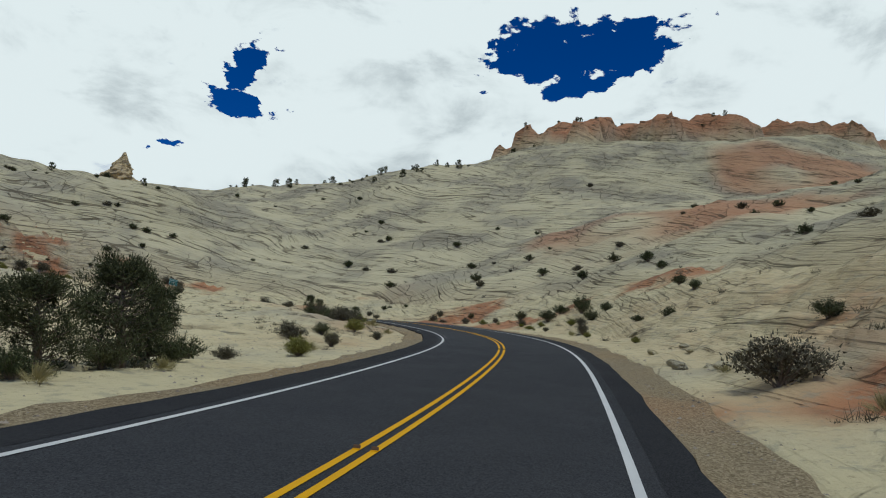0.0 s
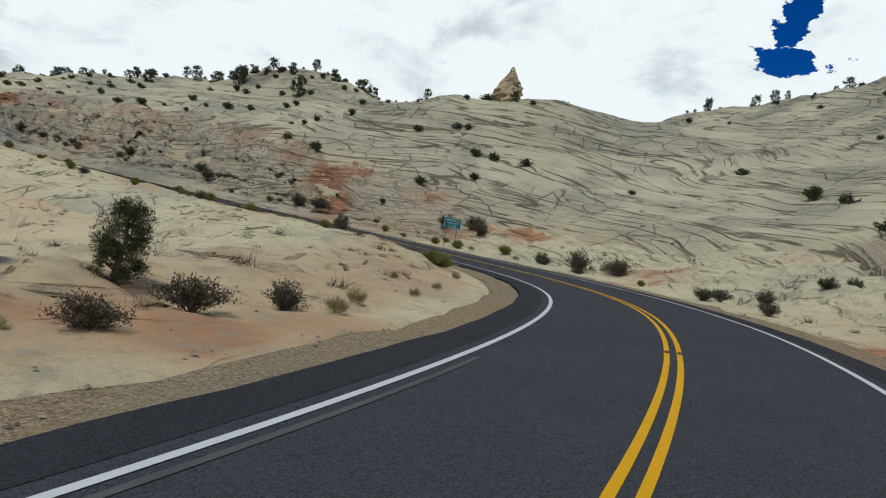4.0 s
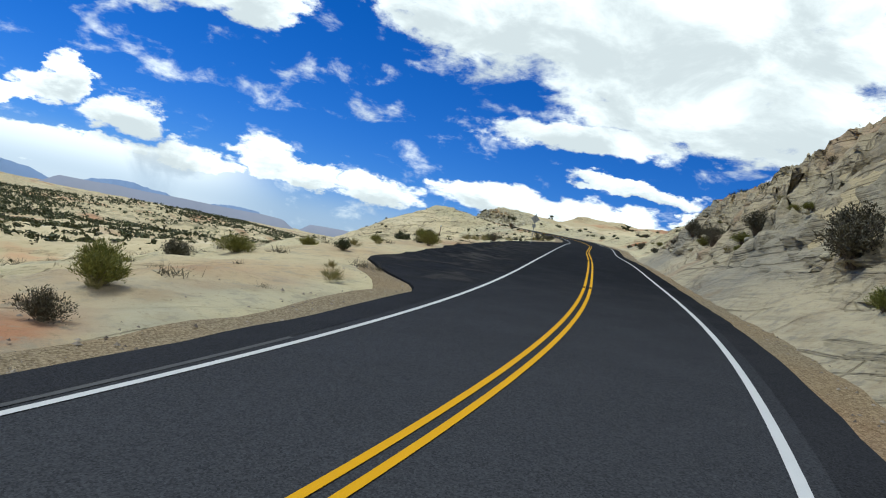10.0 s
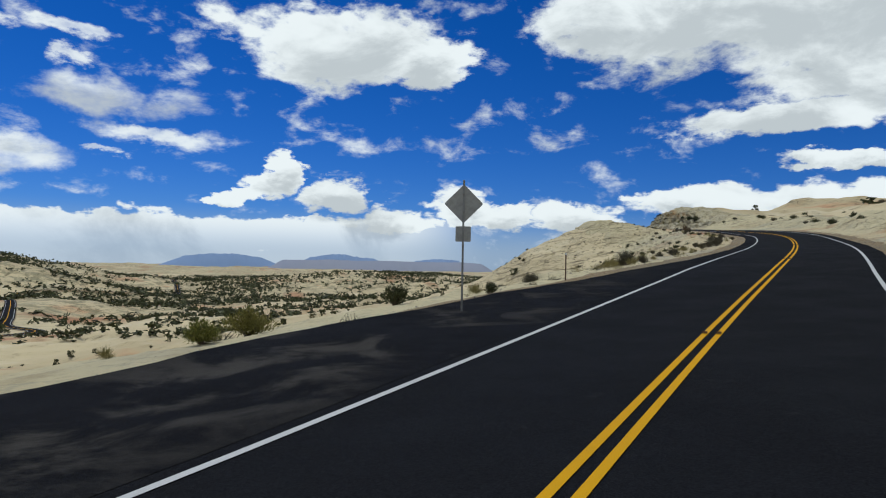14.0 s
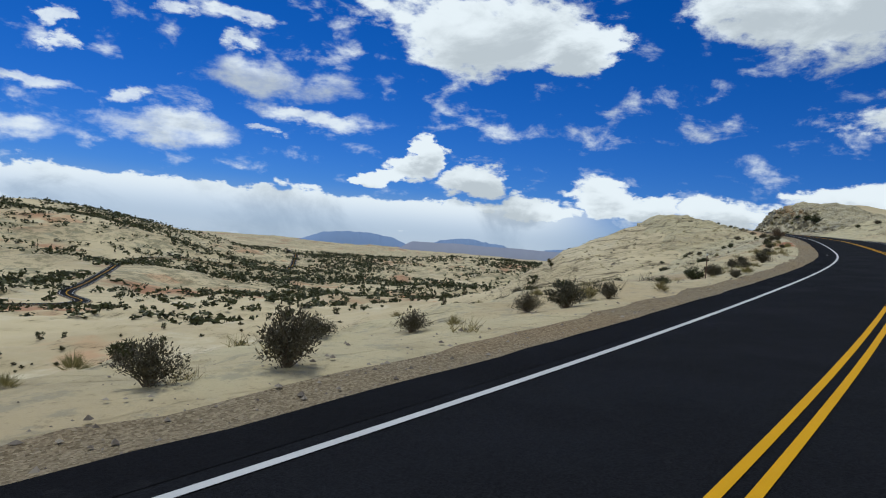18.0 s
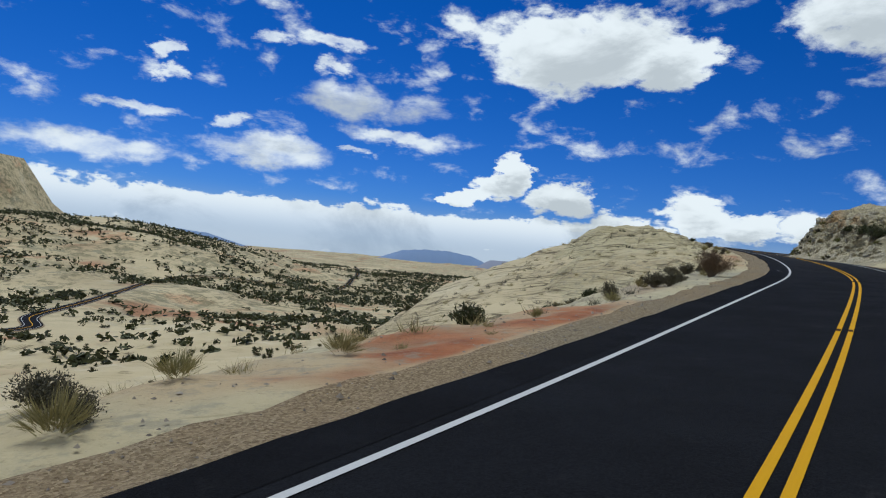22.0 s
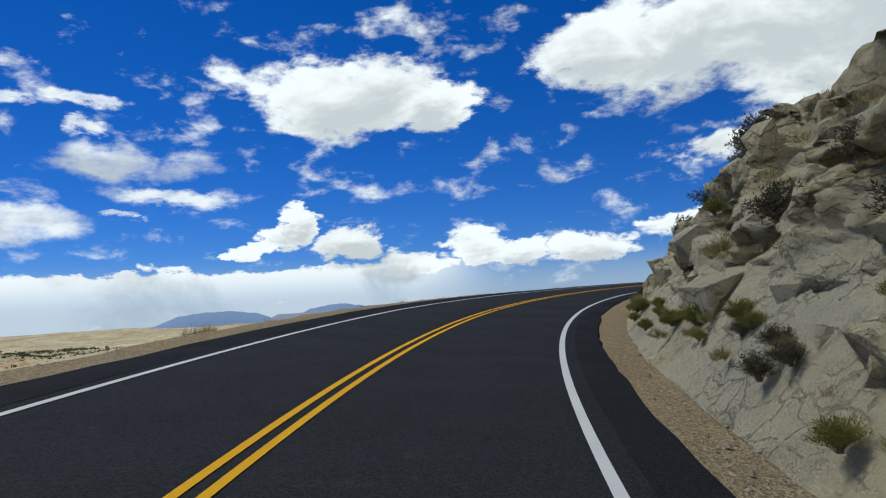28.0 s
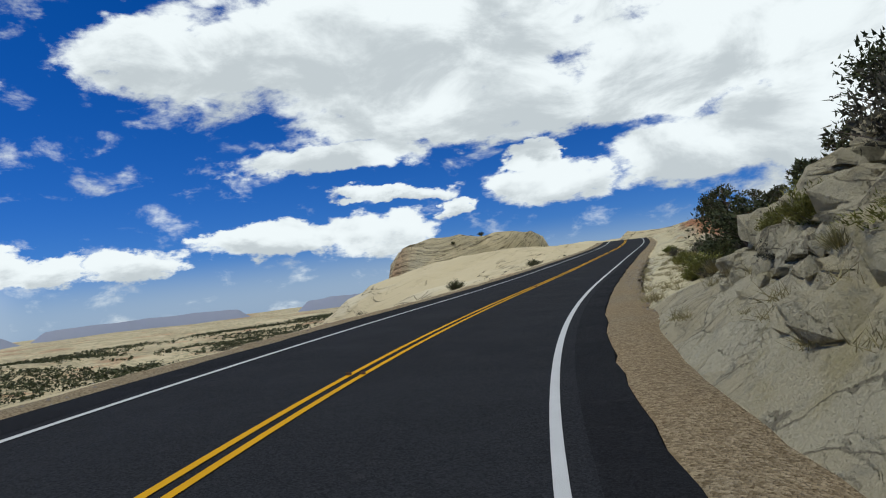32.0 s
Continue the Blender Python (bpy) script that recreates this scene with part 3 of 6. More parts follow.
# ---- noise on arrays ----
def hashed(i, j, k, seed):
    h = (i * 374761393 + j * 668265263 + k * 2147483647 + seed * 974711) & 0xFFFFFFFF
    h = ((h ^ (h >> 13)) * 1274126177) & 0xFFFFFFFF
    h = ((h ^ (h >> 16)) * 2246822519) & 0xFFFFFFFF
    return ((h ^ (h >> 15)) & 0xFFFFFF) / float(0xFFFFFF)


def vnoise(x, y, z=None, seed=0):
    z = np.zeros_like(x) if z is None else z
    i, j, k = (np.floor(v).astype(np.int64) for v in (x, y, z))
    u, v, w = (t * t * (3 - 2 * t) for t in (x - i, y - j, z - k))
    out = 0.0
    for a in (0, 1):
        for b in (0, 1):
            for c in (0, 1):
                out = out + hashed(i + a, j + b, k + c, seed) * (u if a else 1 - u) * (v if b else 1 - v) * (w if c else 1 - w)
    return out * 2 - 1


def fbm(x, y, z=None, seed=0, octaves=4, gain=0.5):
    total, amp = 0.0, 1.0
    for n in range(octaves):
        total = total + amp * vnoise(x * 2 ** n, y * 2 ** n, None if z is None else z * 2 ** n, seed + n * 17)
        amp *= gain
    return total


def blocks(x, y, seed=0, lean=1.0):
    """Random level per cell and the width of the joint between cells: broken rock."""
    i, j = np.floor(x).astype(np.int64), np.floor(y).astype(np.int64)
    best, second, level = np.full(x.shape, 9.0), np.full(x.shape, 9.0), np.zeros(x.shape)
    for a in (-1, 0, 1):
        for b in (-1, 0, 1):
            px, py = i + a + hashed(i + a, j + b, 0 * i, seed), j + b + hashed(i + a, j + b, 0 * i + 1, seed)
            d = np.hypot(px - x, py - y)
            lv = hashed(i + a, j + b, 0 * i + 2, seed) + lean * (hashed(i + a, j + b, 0 * i + 3, seed) - 0.5) * (x - px) + lean * (hashed(i + a, j + b, 0 * i + 4, seed) - 0.5) * (y - py)
            nearer = d < best
            second = np.where(nearer, best, np.minimum(second, d))
            level, best = np.where(nearer, lv, level), np.where(nearer, d, best)
    return level, second - best


def smooth(v, lo, hi):
    t = np.clip((v - lo) / (hi - lo), 0, 1)
    return t * t * (3 - 2 * t)


# ---- cross sections: height over the road at offsets to the right and left ----
RIGHT_AT = [5.0, 7, 9, 12, 16, 24, 40, 62, 100, 135, 180, 260]
RIGHT = {
    -60: [-0.1, 0.1, 0.6, 1.5, 2.5, 4, 5, 4, 0, -4, -8, -12],
    0: [-.1, 0, .6, 2, 4, 8, 15, 24, 37, 49, 64, 85],
    60: [-.1, .1, .8, 2.2, 4.5, 8.5, 15, 24, 38, 55, 68, 88],
    95: [-0.1, 0.1, 0.7, 1.8, 3.4, 7, 14.5, 25, 41, 55, 70, 86],
    110: [-0.1, 0.1, 0.7, 1.8, 3.4, 7, 14.5, 25, 41, 55, 70, 86],
    122: [-0.1, 0.1, 0.7, 1.8, 3.4, 7, 14.5, 25, 41, 55, 70, 86],
    135: [-0.1, 0.1, 0.7, 1.8, 3.4, 7.2, 15, 26, 42, 54, 66, 76],
    148: [-0.1, 0.2, 0.9, 2.0, 4.0, 8.6, 17, 28, 44, 54, 64, 72],
    161: [-0.1, 0.5, 1.8, 4.6, 7.8, 12.5, 20.5, 31, 44, 54, 62, 68],
    175: [-.1, .9, 3.2, 7, 10, 15, 22, 32, 42, 52, 60, 66],
    193: [-.1, 1.6, 5, 9.5, 12.5, 15, 20, 28, 38, 48, 58, 66],
    215: [-.1, 1.2, 4.2, 8.2, 11, 14, 18, 26, 36, 46, 56, 66],
    255: [-.1, .4, 2, 5, 8, 12, 18, 28, 46, 58, 72, 80],
    300: [-.1, .2, 1, 2.5, 4, 7, 12, 20, 32, 42, 54, 64],
    380: [-.1, .2, .8, 1.6, 2.6, 4, 6, 8, 11, 14, 18, 24],
    430: [-.1, .2, .8, 2, 3, 4, 5.5, 7, 9, 12, 15, 20],
    447: [-.1, .8, 3.0, 4.2, 5, 5.6, 6.5, 8, 10, 12, 15, 20],
    472: [-.1, 2.4, 6.4, 7.4, 7.5, 8, 9, 10, 12, 14, 16, 20],
    486: [-.1, 2.0, 5.6, 7.0, 8, 8.5, 9, 10, 12, 14, 16, 20],
    505: [-.1, 1.8, 4.3, 5.8, 6.4, 6.8, 7, 8, 10, 12, 14, 16],
    525: [-.1, 1.9, 4.3, 5.8, 6.6, 7, 7.5, 8, 9, 11, 13, 15],
    545: [-.1, 1.4, 3.3, 4.8, 5.5, 6, 7, 9, 10, 11, 12, 14],
    570: [-.1, .2, .8, 1.8, 2.8, 5, 11, 20, 21, 20, 18, 16],
    620: [0, .2, .6, 1.2, 2, 3, 5, 8, 12, 14, 15, 18],
    690: [0, 0.3, 0.8, 1.6, 2.5, 3, 2, -2, -12, -24, -36, -46],
}
LEFT_AT = [5.0, 7, 9, 12, 16, 24, 40, 62, 100, 150, 220]
LEFT = {
    -60: [-.1, -.1, -.1, 0, .2, .5, .6, 0, -6, -12, -18],
    40: [-.1, -.1, 0, .2, .3, .2, -.5, -1, -2, -3, -4],
    80: [-.1, -.05, .1, .3, 0, -1.6, -3.5, -3, -2, -1, -1],
    110: [-.1, -.05, .1, .3, .1, -2, -5.5, -6.5, -6, -6, -6],
    121: [-.1, .05, .6, .5, 0, -2.2, -6, -7, -7, -7, -7],
    130: [-.1, -.05, .05, .1, -.3, -2.4, -6.3, -7.5, -7.5, -7, -7],
    150: [-.1, -.1, -.15, -.4, -1.2, -3.8, -8, -10, -11, -11, -11],
    165: [-.1, -.1, -.25, -.8, -1.8, -4.2, -8.5, -12, -14, -15, -16],
    190: [-.1, -.1, -.1, -.4, -1.0, -3.5, -9.5, -15, -21, -27, -33],
    215: [-.1, -.1, -.1, -.4, -1.2, -4, -12, -20, -30, -40, -46],
    260: [-.1, -.15, -.4, -1.2, -3, -7, -14, -22, -33, -43, -50],
    330: [-.1, -.15, -.5, -1.2, -2.5, -5, -11, -19, -32, -43, -50],
    390: [-.1, -.15, -.6, -1.8, -3.5, -7, -14, -22, -34, -44, -50],
    420: [-.1, -.15, -.5, -1.6, -3, -6, -13, -21, -31, -40, -48],
    450: [-.1, -.1, .3, 1.2, 1.7, .8, -4.5, -15, -26, -36, -46],
    464: [-.1, -.1, .3, 1.5, 2.5, 2.2, -3, -15, -26, -36, -46],
    436: [-.1, -.1, 0, .2, 0, -2, -9, -18, -28, -37, -46],
    475: [-.1, -.1, -.2, -.4, -.9, -2.5, -8, -18, -27, -36, -46],
    495: [-.1, -.2, -.6, -1.8, -4, -9, -18, -26, -34, -42, -50],
    545: [-.1, -.2, -.6, -1.5, -3, -7, -16, -24, -32, -42, -50],
    600: [-.1, -.15, -.5, -1.3, -2.6, -5.5, -12, -20, -30, -40, -48],
    572: [-.1, -.2, -.6, -1.6, -3.2, -7, -15, -23, -33, -42, -50],
    690: [-.1, -.1, 0, .3, .6, 1, 1, -2, -15, -30, -45],
}


def section(table, at, s, o):
    """Height over the road from a table of cross sections."""
    keys = sorted(table)
    rows = np.stack([np.interp(o, at, table[k]) for k in keys])
    j = np.clip(np.searchsorted(keys, s) - 1, 0, len(keys) - 2)
    k = np.array(keys, float)
    t = np.clip((s - k[j]) / (k[j + 1] - k[j]), 0, 1)
    t = t * t * (3 - 2 * t)
    n = np.arange(len(s))
    return rows[j, n] * (1 - t) + rows[j + 1, n] * t


def over_road(s, o):
    right = section(RIGHT, RIGHT_AT, s, np.abs(o))
    left = section(LEFT, LEFT_AT, s, np.abs(o))
    return np.where(o > 0, right, left)


def hill(x, y, cx, cy, rx, ry, turn, steep):
    c, s = math.cos(turn), math.sin(turn)
    u, v = ((x - cx) * c + (y - cy) * s) / rx, (-(x - cx) * s + (y - cy) * c) / ry
    d = np.sqrt(u * u + v * v) * (1 + 0.16 * fbm(x / (rx * 0.5), y / (rx * 0.5), seed=41))
    return 1 - smooth(d, 1 - steep, 1 + steep * 0.3)


def crag_band(x, y):
    """Where the rusty cliff crowns the slope."""
    h = hill(x, y, 30, 290, 105, 44, 0.22, 0.9) + 0.22 * fbm(x / 14, y / 14, seed=14)
    return smooth(h, 0.40, 0.47)


BENCH = [(240, -262, -12), (60, -290, -15), (0, -302, -17), (-34, -322, -18), (-40, -352, -19), (-14, -394, -20), (6, -472, -21), (52, -646, -21), (92, -770, -26)]


def land(x, y):
    """Height of the country at world places, the distance to the road and the offset from it."""
    shape = x.shape
    x, y = x.ravel().astype(float), y.ravel().astype(float)
    pick = np.arange(0, len(S), 6)
    total, weights = np.zeros(x.size), np.zeros(x.size)
    near, side = np.full(x.size, 1e9), np.zeros(x.size)
    for n in range(0, x.size, 6000):
        px, py = x[n:n + 6000, None], y[n:n + 6000, None]
        dx, dy = px - RX[pick], py - RY[pick]
        d2 = dx * dx + dy * dy + 4.0
        o = dx * np.cos(TH[pick]) + dy * np.sin(TH[pick])
        best = d2.argmin(1)
        rows = np.arange(len(best))
        dist = np.sqrt(d2[rows, best])
        sgn = np.sign(o[rows, best])
        w = (d2.min(1)[:, None] / d2) ** (7 - 3.6 * smooth(dist, 25, 75))[:, None]
        w[w < 1e-3] = 0
        rr, cc = np.nonzero(w)
        z = RZ[pick][cc] + over_road(S[pick][cc], np.sign(o[rr, cc]) * np.sqrt(d2[rr, cc]))
        tot = np.bincount(rr, w[rr, cc] * z, len(best))
        sl = slice(n, n + len(best))
        total[sl], weights[sl] = tot, w.sum(1)
        near[sl], side[sl] = dist, sgn * dist
    z = total / weights
    # the plain
    plain = -33 + 5.0 * fbm(x / 420, y / 420, seed=3) + 3.0 * np.abs(fbm(x / 130, y / 130, seed=5))
    plain = plain + 26 * hill(x, y, -520, -1500, 420, 300, 0.3, 0.8) + 18 * hill(x, y, 420, -1350, 420, 240, 0.2, 0.8) + 10 * hill(x, y, -300, -760, 150, 70, 0.2, 0.9)
    plain = plain + 14 * hill(x, y, 150, -980, 170, 90, -0.3, 0.9) + 22 * hill(x, y, 700, -900, 400, 250, 0.4, 0.9)
    behind = smooth(-y, 20, 110) * smooth(x, -120, -60)
    out = np.where(side < 0, smooth(near, 190, 420), smooth(near, 330, 700) * (1 - behind) + smooth(near, 190, 420) * behind)
    z = z * (1 - out) + plain * out
    # rising country to the east, with the far road's bench
    z = z + 62 * hill(x, y, 430, -1100, 420, 500, 0.1, 0.9) + 10 * hill(x, y, 60, -670, 130, 120, 0.0, 0.9)
    # the tall pale butte across the valley, the near mesa, and red humps
    z = z + 175 * hill(x, y, 1190, -1920, 190, 300, 0.2, 0.42) + 70 * hill(x, y, 1100, -1850, 460, 600, 0.2, 0.9)
    z = np.maximum(z, -60 + (55 + 60) * hill(x, y, -545, -345, 66, 48, 0.5, 0.42))
    z = z + 14 * hill(x, y, -330, -430, 60, 40, 0.3, 0.8) + 16 * hill(x, y, -480, -1080, 150, 90, 0.3, 0.7)
    # slickrock swells and ledges, fading towards the road
    away = smooth(near, 9, 40) * np.where((side < 0) & (near < 90) & (y > 20), 0.45, 1.0)
    rise = hill(x, y, 22, 296, 175, 92, 0.25, 0.95)
    z = np.maximum(z, z * (1 - rise) + 109 * rise)
    z = z + crag_band(x, y) * (9.5 + 4.0 * vnoise(x / 10, y / 10, seed=15) + 3.0 * vnoise(x / 4.5, y / 4.5, seed=16))
    knoll = hill(x, y, -126, 142, 34, 26, 0.1, 0.95)
    z = np.maximum(z, z * (1 - knoll) + 53.5 * knoll)
    dark_knoll = hill(x, y, -200, 117, 40, 22, 0.1, 0.8)
    z = np.maximum(z, z * (1 - dark_knoll) + 63.0 * dark_knoll)
    z = z + away * (2.2 * fbm(x / 34, y / 34, seed=11) + 0.7 * fbm(x / 9, y / 9, seed=12, octaves=3))
    tilt = z + 0.10 * x - 0.06 * y + 1.5 * fbm(x / 28, y / 28, seed=13)
    step = 2.4
    saw = tilt / step - np.floor(tilt / step)
    z = z + away * 0.75 * (smooth(saw, 0.55, 0.95) - saw)
    # the bench of the road below
    bench, best = np.full(x.size, -19.0), np.full(x.size, 1e9)
    for (ax, ay, az), (bx, by, bz) in zip(BENCH[:-1], BENCH[1:]):
        u = np.clip(((x - ax) * (bx - ax) + (y - ay) * (by - ay)) / ((bx - ax) ** 2 + (by - ay) ** 2), 0, 1)
        d = np.hypot(x - ax - u * (bx - ax), y - ay - u * (by - ay))
        bench, best = np.where(d < best, az + u * (bz - az), bench), np.minimum(best, d)
    z = z + (bench - z) * (1 - smooth(best, 9, 48))
    return z.reshape(shape), near.reshape(shape), side.reshape(shape)


# ---- mesh helpers ----
def grid_mesh(name, places, material, masks=None, shaded=True):
    """A mesh from an array (rows, columns, 3)."""
    r, c, _ = places.shape
    n = np.arange(r * c).reshape(r, c)
    quads = np.stack([n[:-1, :-1], n[:-1, 1:], n[1:, 1:], n[1:, :-1]], -1).reshape(-1, 4)
    me = bpy.data.meshes.new(name)
    me.vertices.add(r * c)
    me.vertices.foreach_set("co", places.reshape(-1).astype(np.float32))
    me.loops.add(len(quads) * 4)
    me.loops.foreach_set("vertex_index", quads.ravel().astype(np.int32))
    me.polygons.add(len(quads))
    me.polygons.foreach_set("loop_start", (np.arange(len(quads)) * 4).astype(np.int32))
    me.polygons.foreach_set("use_smooth", np.full(len(quads), shaded))
    me.update(calc_edges=True)
    for key, values in (masks or {}).items():
        me.attributes.new(key, "FLOAT", "POINT").data.foreach_set("value", values.ravel().astype(np.float32))
    me.materials.append(material)
    return me


def raw_mesh(name, verts, faces, material, smooth_shade=False):
    me = bpy.data.meshes.new(name)
    if isinstance(faces, np.ndarray):
        sides = faces.shape[1]
        me.vertices.add(len(verts))
        me.vertices.foreach_set("co", np.asarray(verts).reshape(-1).astype(np.float32))
        me.loops.add(faces.size)
        me.loops.foreach_set("vertex_index", faces.ravel().astype(np.int32))
        me.polygons.add(len(faces))
        me.polygons.foreach_set("loop_start", (np.arange(len(faces)) * sides).astype(np.int32))
        me.update(calc_edges=True)
    else:
        me.from_pydata([tuple(v) for v in verts], [], [tuple(f) for f in faces])
    me.materials.append(material)
    if smooth_shade:
        me.polygons.foreach_set("use_smooth", np.full(len(me.polygons), True))
    me.update()
    return me


def part(name, bm_or_mesh, material, parent, label=""):
    """Links a bmesh or mesh as one mesh object under a thing or a part."""
    if isinstance(bm_or_mesh, bmesh.types.BMesh):
        me = bpy.data.meshes.new(name)
        bm_or_mesh.to_mesh(me)
        bm_or_mesh.free()
        me.materials.append(material)
    else:
        me = bm_or_mesh
    ob = new(name, me)
    ob.parent = parent
    return tagged(ob, label)


def strip(s, o_from, o_to, up, columns=1):
    """Places of a strip along the road."""
    t = np.linspace(0, 1, columns + 1)
    o = np.asarray(o_from)[..., None] * (1 - t) + np.asarray(o_to)[..., None] * t + np.zeros((len(s), 1))
    return on_road(s[:, None] + 0 * o, o, up)


# ---- ground ----
def spread(lo, hi, step, end):
    """Even steps between lo and hi, ever wider ones out to the horizon."""
    core = list(np.arange(lo, hi + step, step))
    out, w = [hi + step], step
    while out[-1] < end:
        w *= 1.075
        out.append(out[-1] + w)
    back, w = [lo], step
    while back[-1] > -end:
        w *= 1.075
        back.append(back[-1] - w)
    return np.array(back[:0:-1] + core + out[1:])


gx, gy = np.meshgrid(spread(-430, 90, 2.2, 4600), spread(-330, 310, 2.2, 4700), indexing="ij")
gz, gnear, gside = land(gx, gy)
cover_depth = (1.3 + 3.4 * ((gside > 0) & (gx < -255) & (gy < -95))) * (1 - smooth(gnear, 15, 25))
ground_soil = smooth(fbm(gx / 60, gy / 60, seed=21), 0.55, 0.95) * smooth(gnear, 20, 60) * 0.8
for cx, cy, r in ((-41, -507, 60), (-120, -420, 40)):
    ground_soil = np.maximum(ground_soil, 0.9 * (1 - smooth(np.hypot(gx - cx, (gy - cy) * 1.6) / r + 0.4 * fbm(gx / 14, gy / 14, seed=22), 0.6, 1.1)))
ground_soil = np.maximum(ground_soil, crag_band(gx, gy))
# hill slopes above the bend, whose colour is darkened in place of dimmer light
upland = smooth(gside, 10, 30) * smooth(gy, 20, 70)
ground_far = smooth(np.hypot(gx + 220, gy + 40), 280, 620)
ground = new("ground", grid_mesh("ground", np.stack([gx, gy, gz - cover_depth], -1), GROUND, {"soil": ground_soil, "far": ground_far, "varnish_shade": upland}))
tagged(ground, "pale sandstone desert with low swells, red soil and far scrub", "ground", kind="structure")


GX, GY = gx[:, 0], gy[0]


def surfaces(x, y):
    """Heights of the open ground at places, from the ground's own grid."""
    i = np.clip(np.searchsorted(GX, x) - 1, 0, len(GX) - 2)
    j = np.clip(np.searchsorted(GY, y) - 1, 0, len(GY) - 2)
    u, v = (x - GX[i]) / (GX[i + 1] - GX[i]), (y - GY[j]) / (GY[j + 1] - GY[j])
    z = gz - cover_depth
    return z[i, j] * (1 - u) * (1 - v) + z[i + 1, j] * u * (1 - v) + z[i, j + 1] * (1 - u) * v + z[i + 1, j + 1] * u * v


def surface(x, y):
    return float(surfaces(np.array([float(x)]), np.array([float(y)]))[0])


# ---- slopes beside the road ----
def slope_height(s, o):
    """Height over the road of the slopes near it, with their relief."""
    z = over_road(s, o)
    p = on_road(s, o)
    x, y = p[..., 0], p[..., 1]
    a = np.abs(o)
    pull = smooth(s, 172, 182) * (1 - smooth(s, 228, 264)) * (o < 0)
    rough = smooth(a, 6.6 + 4.0 * pull, 10.0 + 4.0 * pull)
    right = o > 0
    # how rocky: cuts and cliffs on the right, earth banks on the left
    rocky = np.where(right, 0.35 + 0.65 * np.maximum(smooth(s, 150, 170) * (1 - smooth(s, 230, 300)), smooth(s, 440, 452)), 0.25 + 0.5 * smooth(s, 425, 445) * (1 - smooth(s, 485, 495)))
    beds = z + 0.35 * fbm(x / 5, y / 5, seed=31) + 0.05 * s
    saw = beds / 0.85 - np.floor(beds / 0.85)
    ledge = 0.75 * (smooth(saw, 0.5, 0.92) - saw)
    big, gap = blocks(s / 2.6 + 0.5 * vnoise(s / 3, z, seed=33), z / 1.5 + 0.4 * vnoise(s / 2, z, seed=34) + a / 5, 35)
    small, gap2 = blocks(s / 0.9, z / 0.7 + a / 1.6, 36)
    relief = np.where(right, 0.55, 0.3) * fbm(x / 7, y / 7, seed=32) + 0.10 * fbm(x / 1.3, y / 1.3, seed=37, octaves=3)
    relief = relief + rocky * (ledge + 0.9 * (big - 0.5) - 0.35 * (1 - smooth(gap, 0.0, 0.13)) + 0.28 * (small - 0.5) - 0.12 * (1 - smooth(gap2, 0, 0.12)))
    return z + rough * relief


def slope_mesh(name, s0, s1, ds, offsets, material, soil, broken=False):
    s = np.arange(s0, s1 + ds, ds)
    so, oo = np.meshgrid(s, np.asarray(offsets, float), indexing="ij")
    flat_s, flat_o = so.ravel(), oo.ravel()
    up = slope_height(flat_s, flat_o) - 1.6 * smooth(np.abs(flat_o), 22.0, 27.0)
    base = over_road(flat_s, flat_o)
    up = up - 0.2 * (1 - smooth(np.abs(flat_o), 5.5, 6.3))
    shove = np.zeros(len(flat_s))
    if broken:
        steep = smooth(base, 0.5, 1.6) * (1 - smooth(np.abs(flat_o), 11, 16))
        face, gap = blocks(flat_s / 2.3 + 0.35 * vnoise(flat_s / 2, base, seed=71) + 0.25 * base, base / 1.5 + 0.3 * vnoise(flat_s / 1.5, base, seed=72), 73, 3.0)
        bit, gap2 = blocks(flat_s / 0.75 - 0.3 * base, base / 0.6, 74, 3.0)
        shove = (1.0 if material is CLIFF else 0.4) * steep * (1.15 * (face - 0.5) + 0.5 * (1 - smooth(gap, 0, 0.10)) + 0.34 * (bit - 0.5) + 0.16 * (1 - smooth(gap2, 0, 0.10)))
    shove = np.maximum(shove, -0.45) * smooth(np.abs(flat_o), 6.5, 7.5)
    p = on_road(flat_s, flat_o + shove)
    bank = np.clip(flat_o, -6, 6) * np.interp(flat_s, S, RB)
    p[:, 2] += up - bank * smooth(np.abs(flat_o), 6, 16)
    if offsets[0] > 0:
        order = p.reshape(*so.shape, 3)
    else:
        order = p.reshape(*so.shape, 3)[:, ::-1]
    masks = soil(so, oo)
    if offsets[0] < 0:
        masks = masks[:, ::-1]
    return grid_mesh(name, order, material, {"soil": masks})


def right_soil(s, o):
    p = on_road(s, o)
    m = smooth(fbm(p[..., 0] / 11, p[..., 1] / 11, seed=51), 0.25, 0.75) * 0.7 * (1 - smooth(s, 330, 380))
    top = smooth(s, 455, 462) * (1 - smooth(s, 478, 486)) * smooth(o, 8.0, 8.8) * (1 - smooth(o, 9.6, 11.0))
    return np.maximum(m, np.maximum(0.75 * top, 0.7 * smooth(s, 548, 560) * smooth(o, 9, 12)))


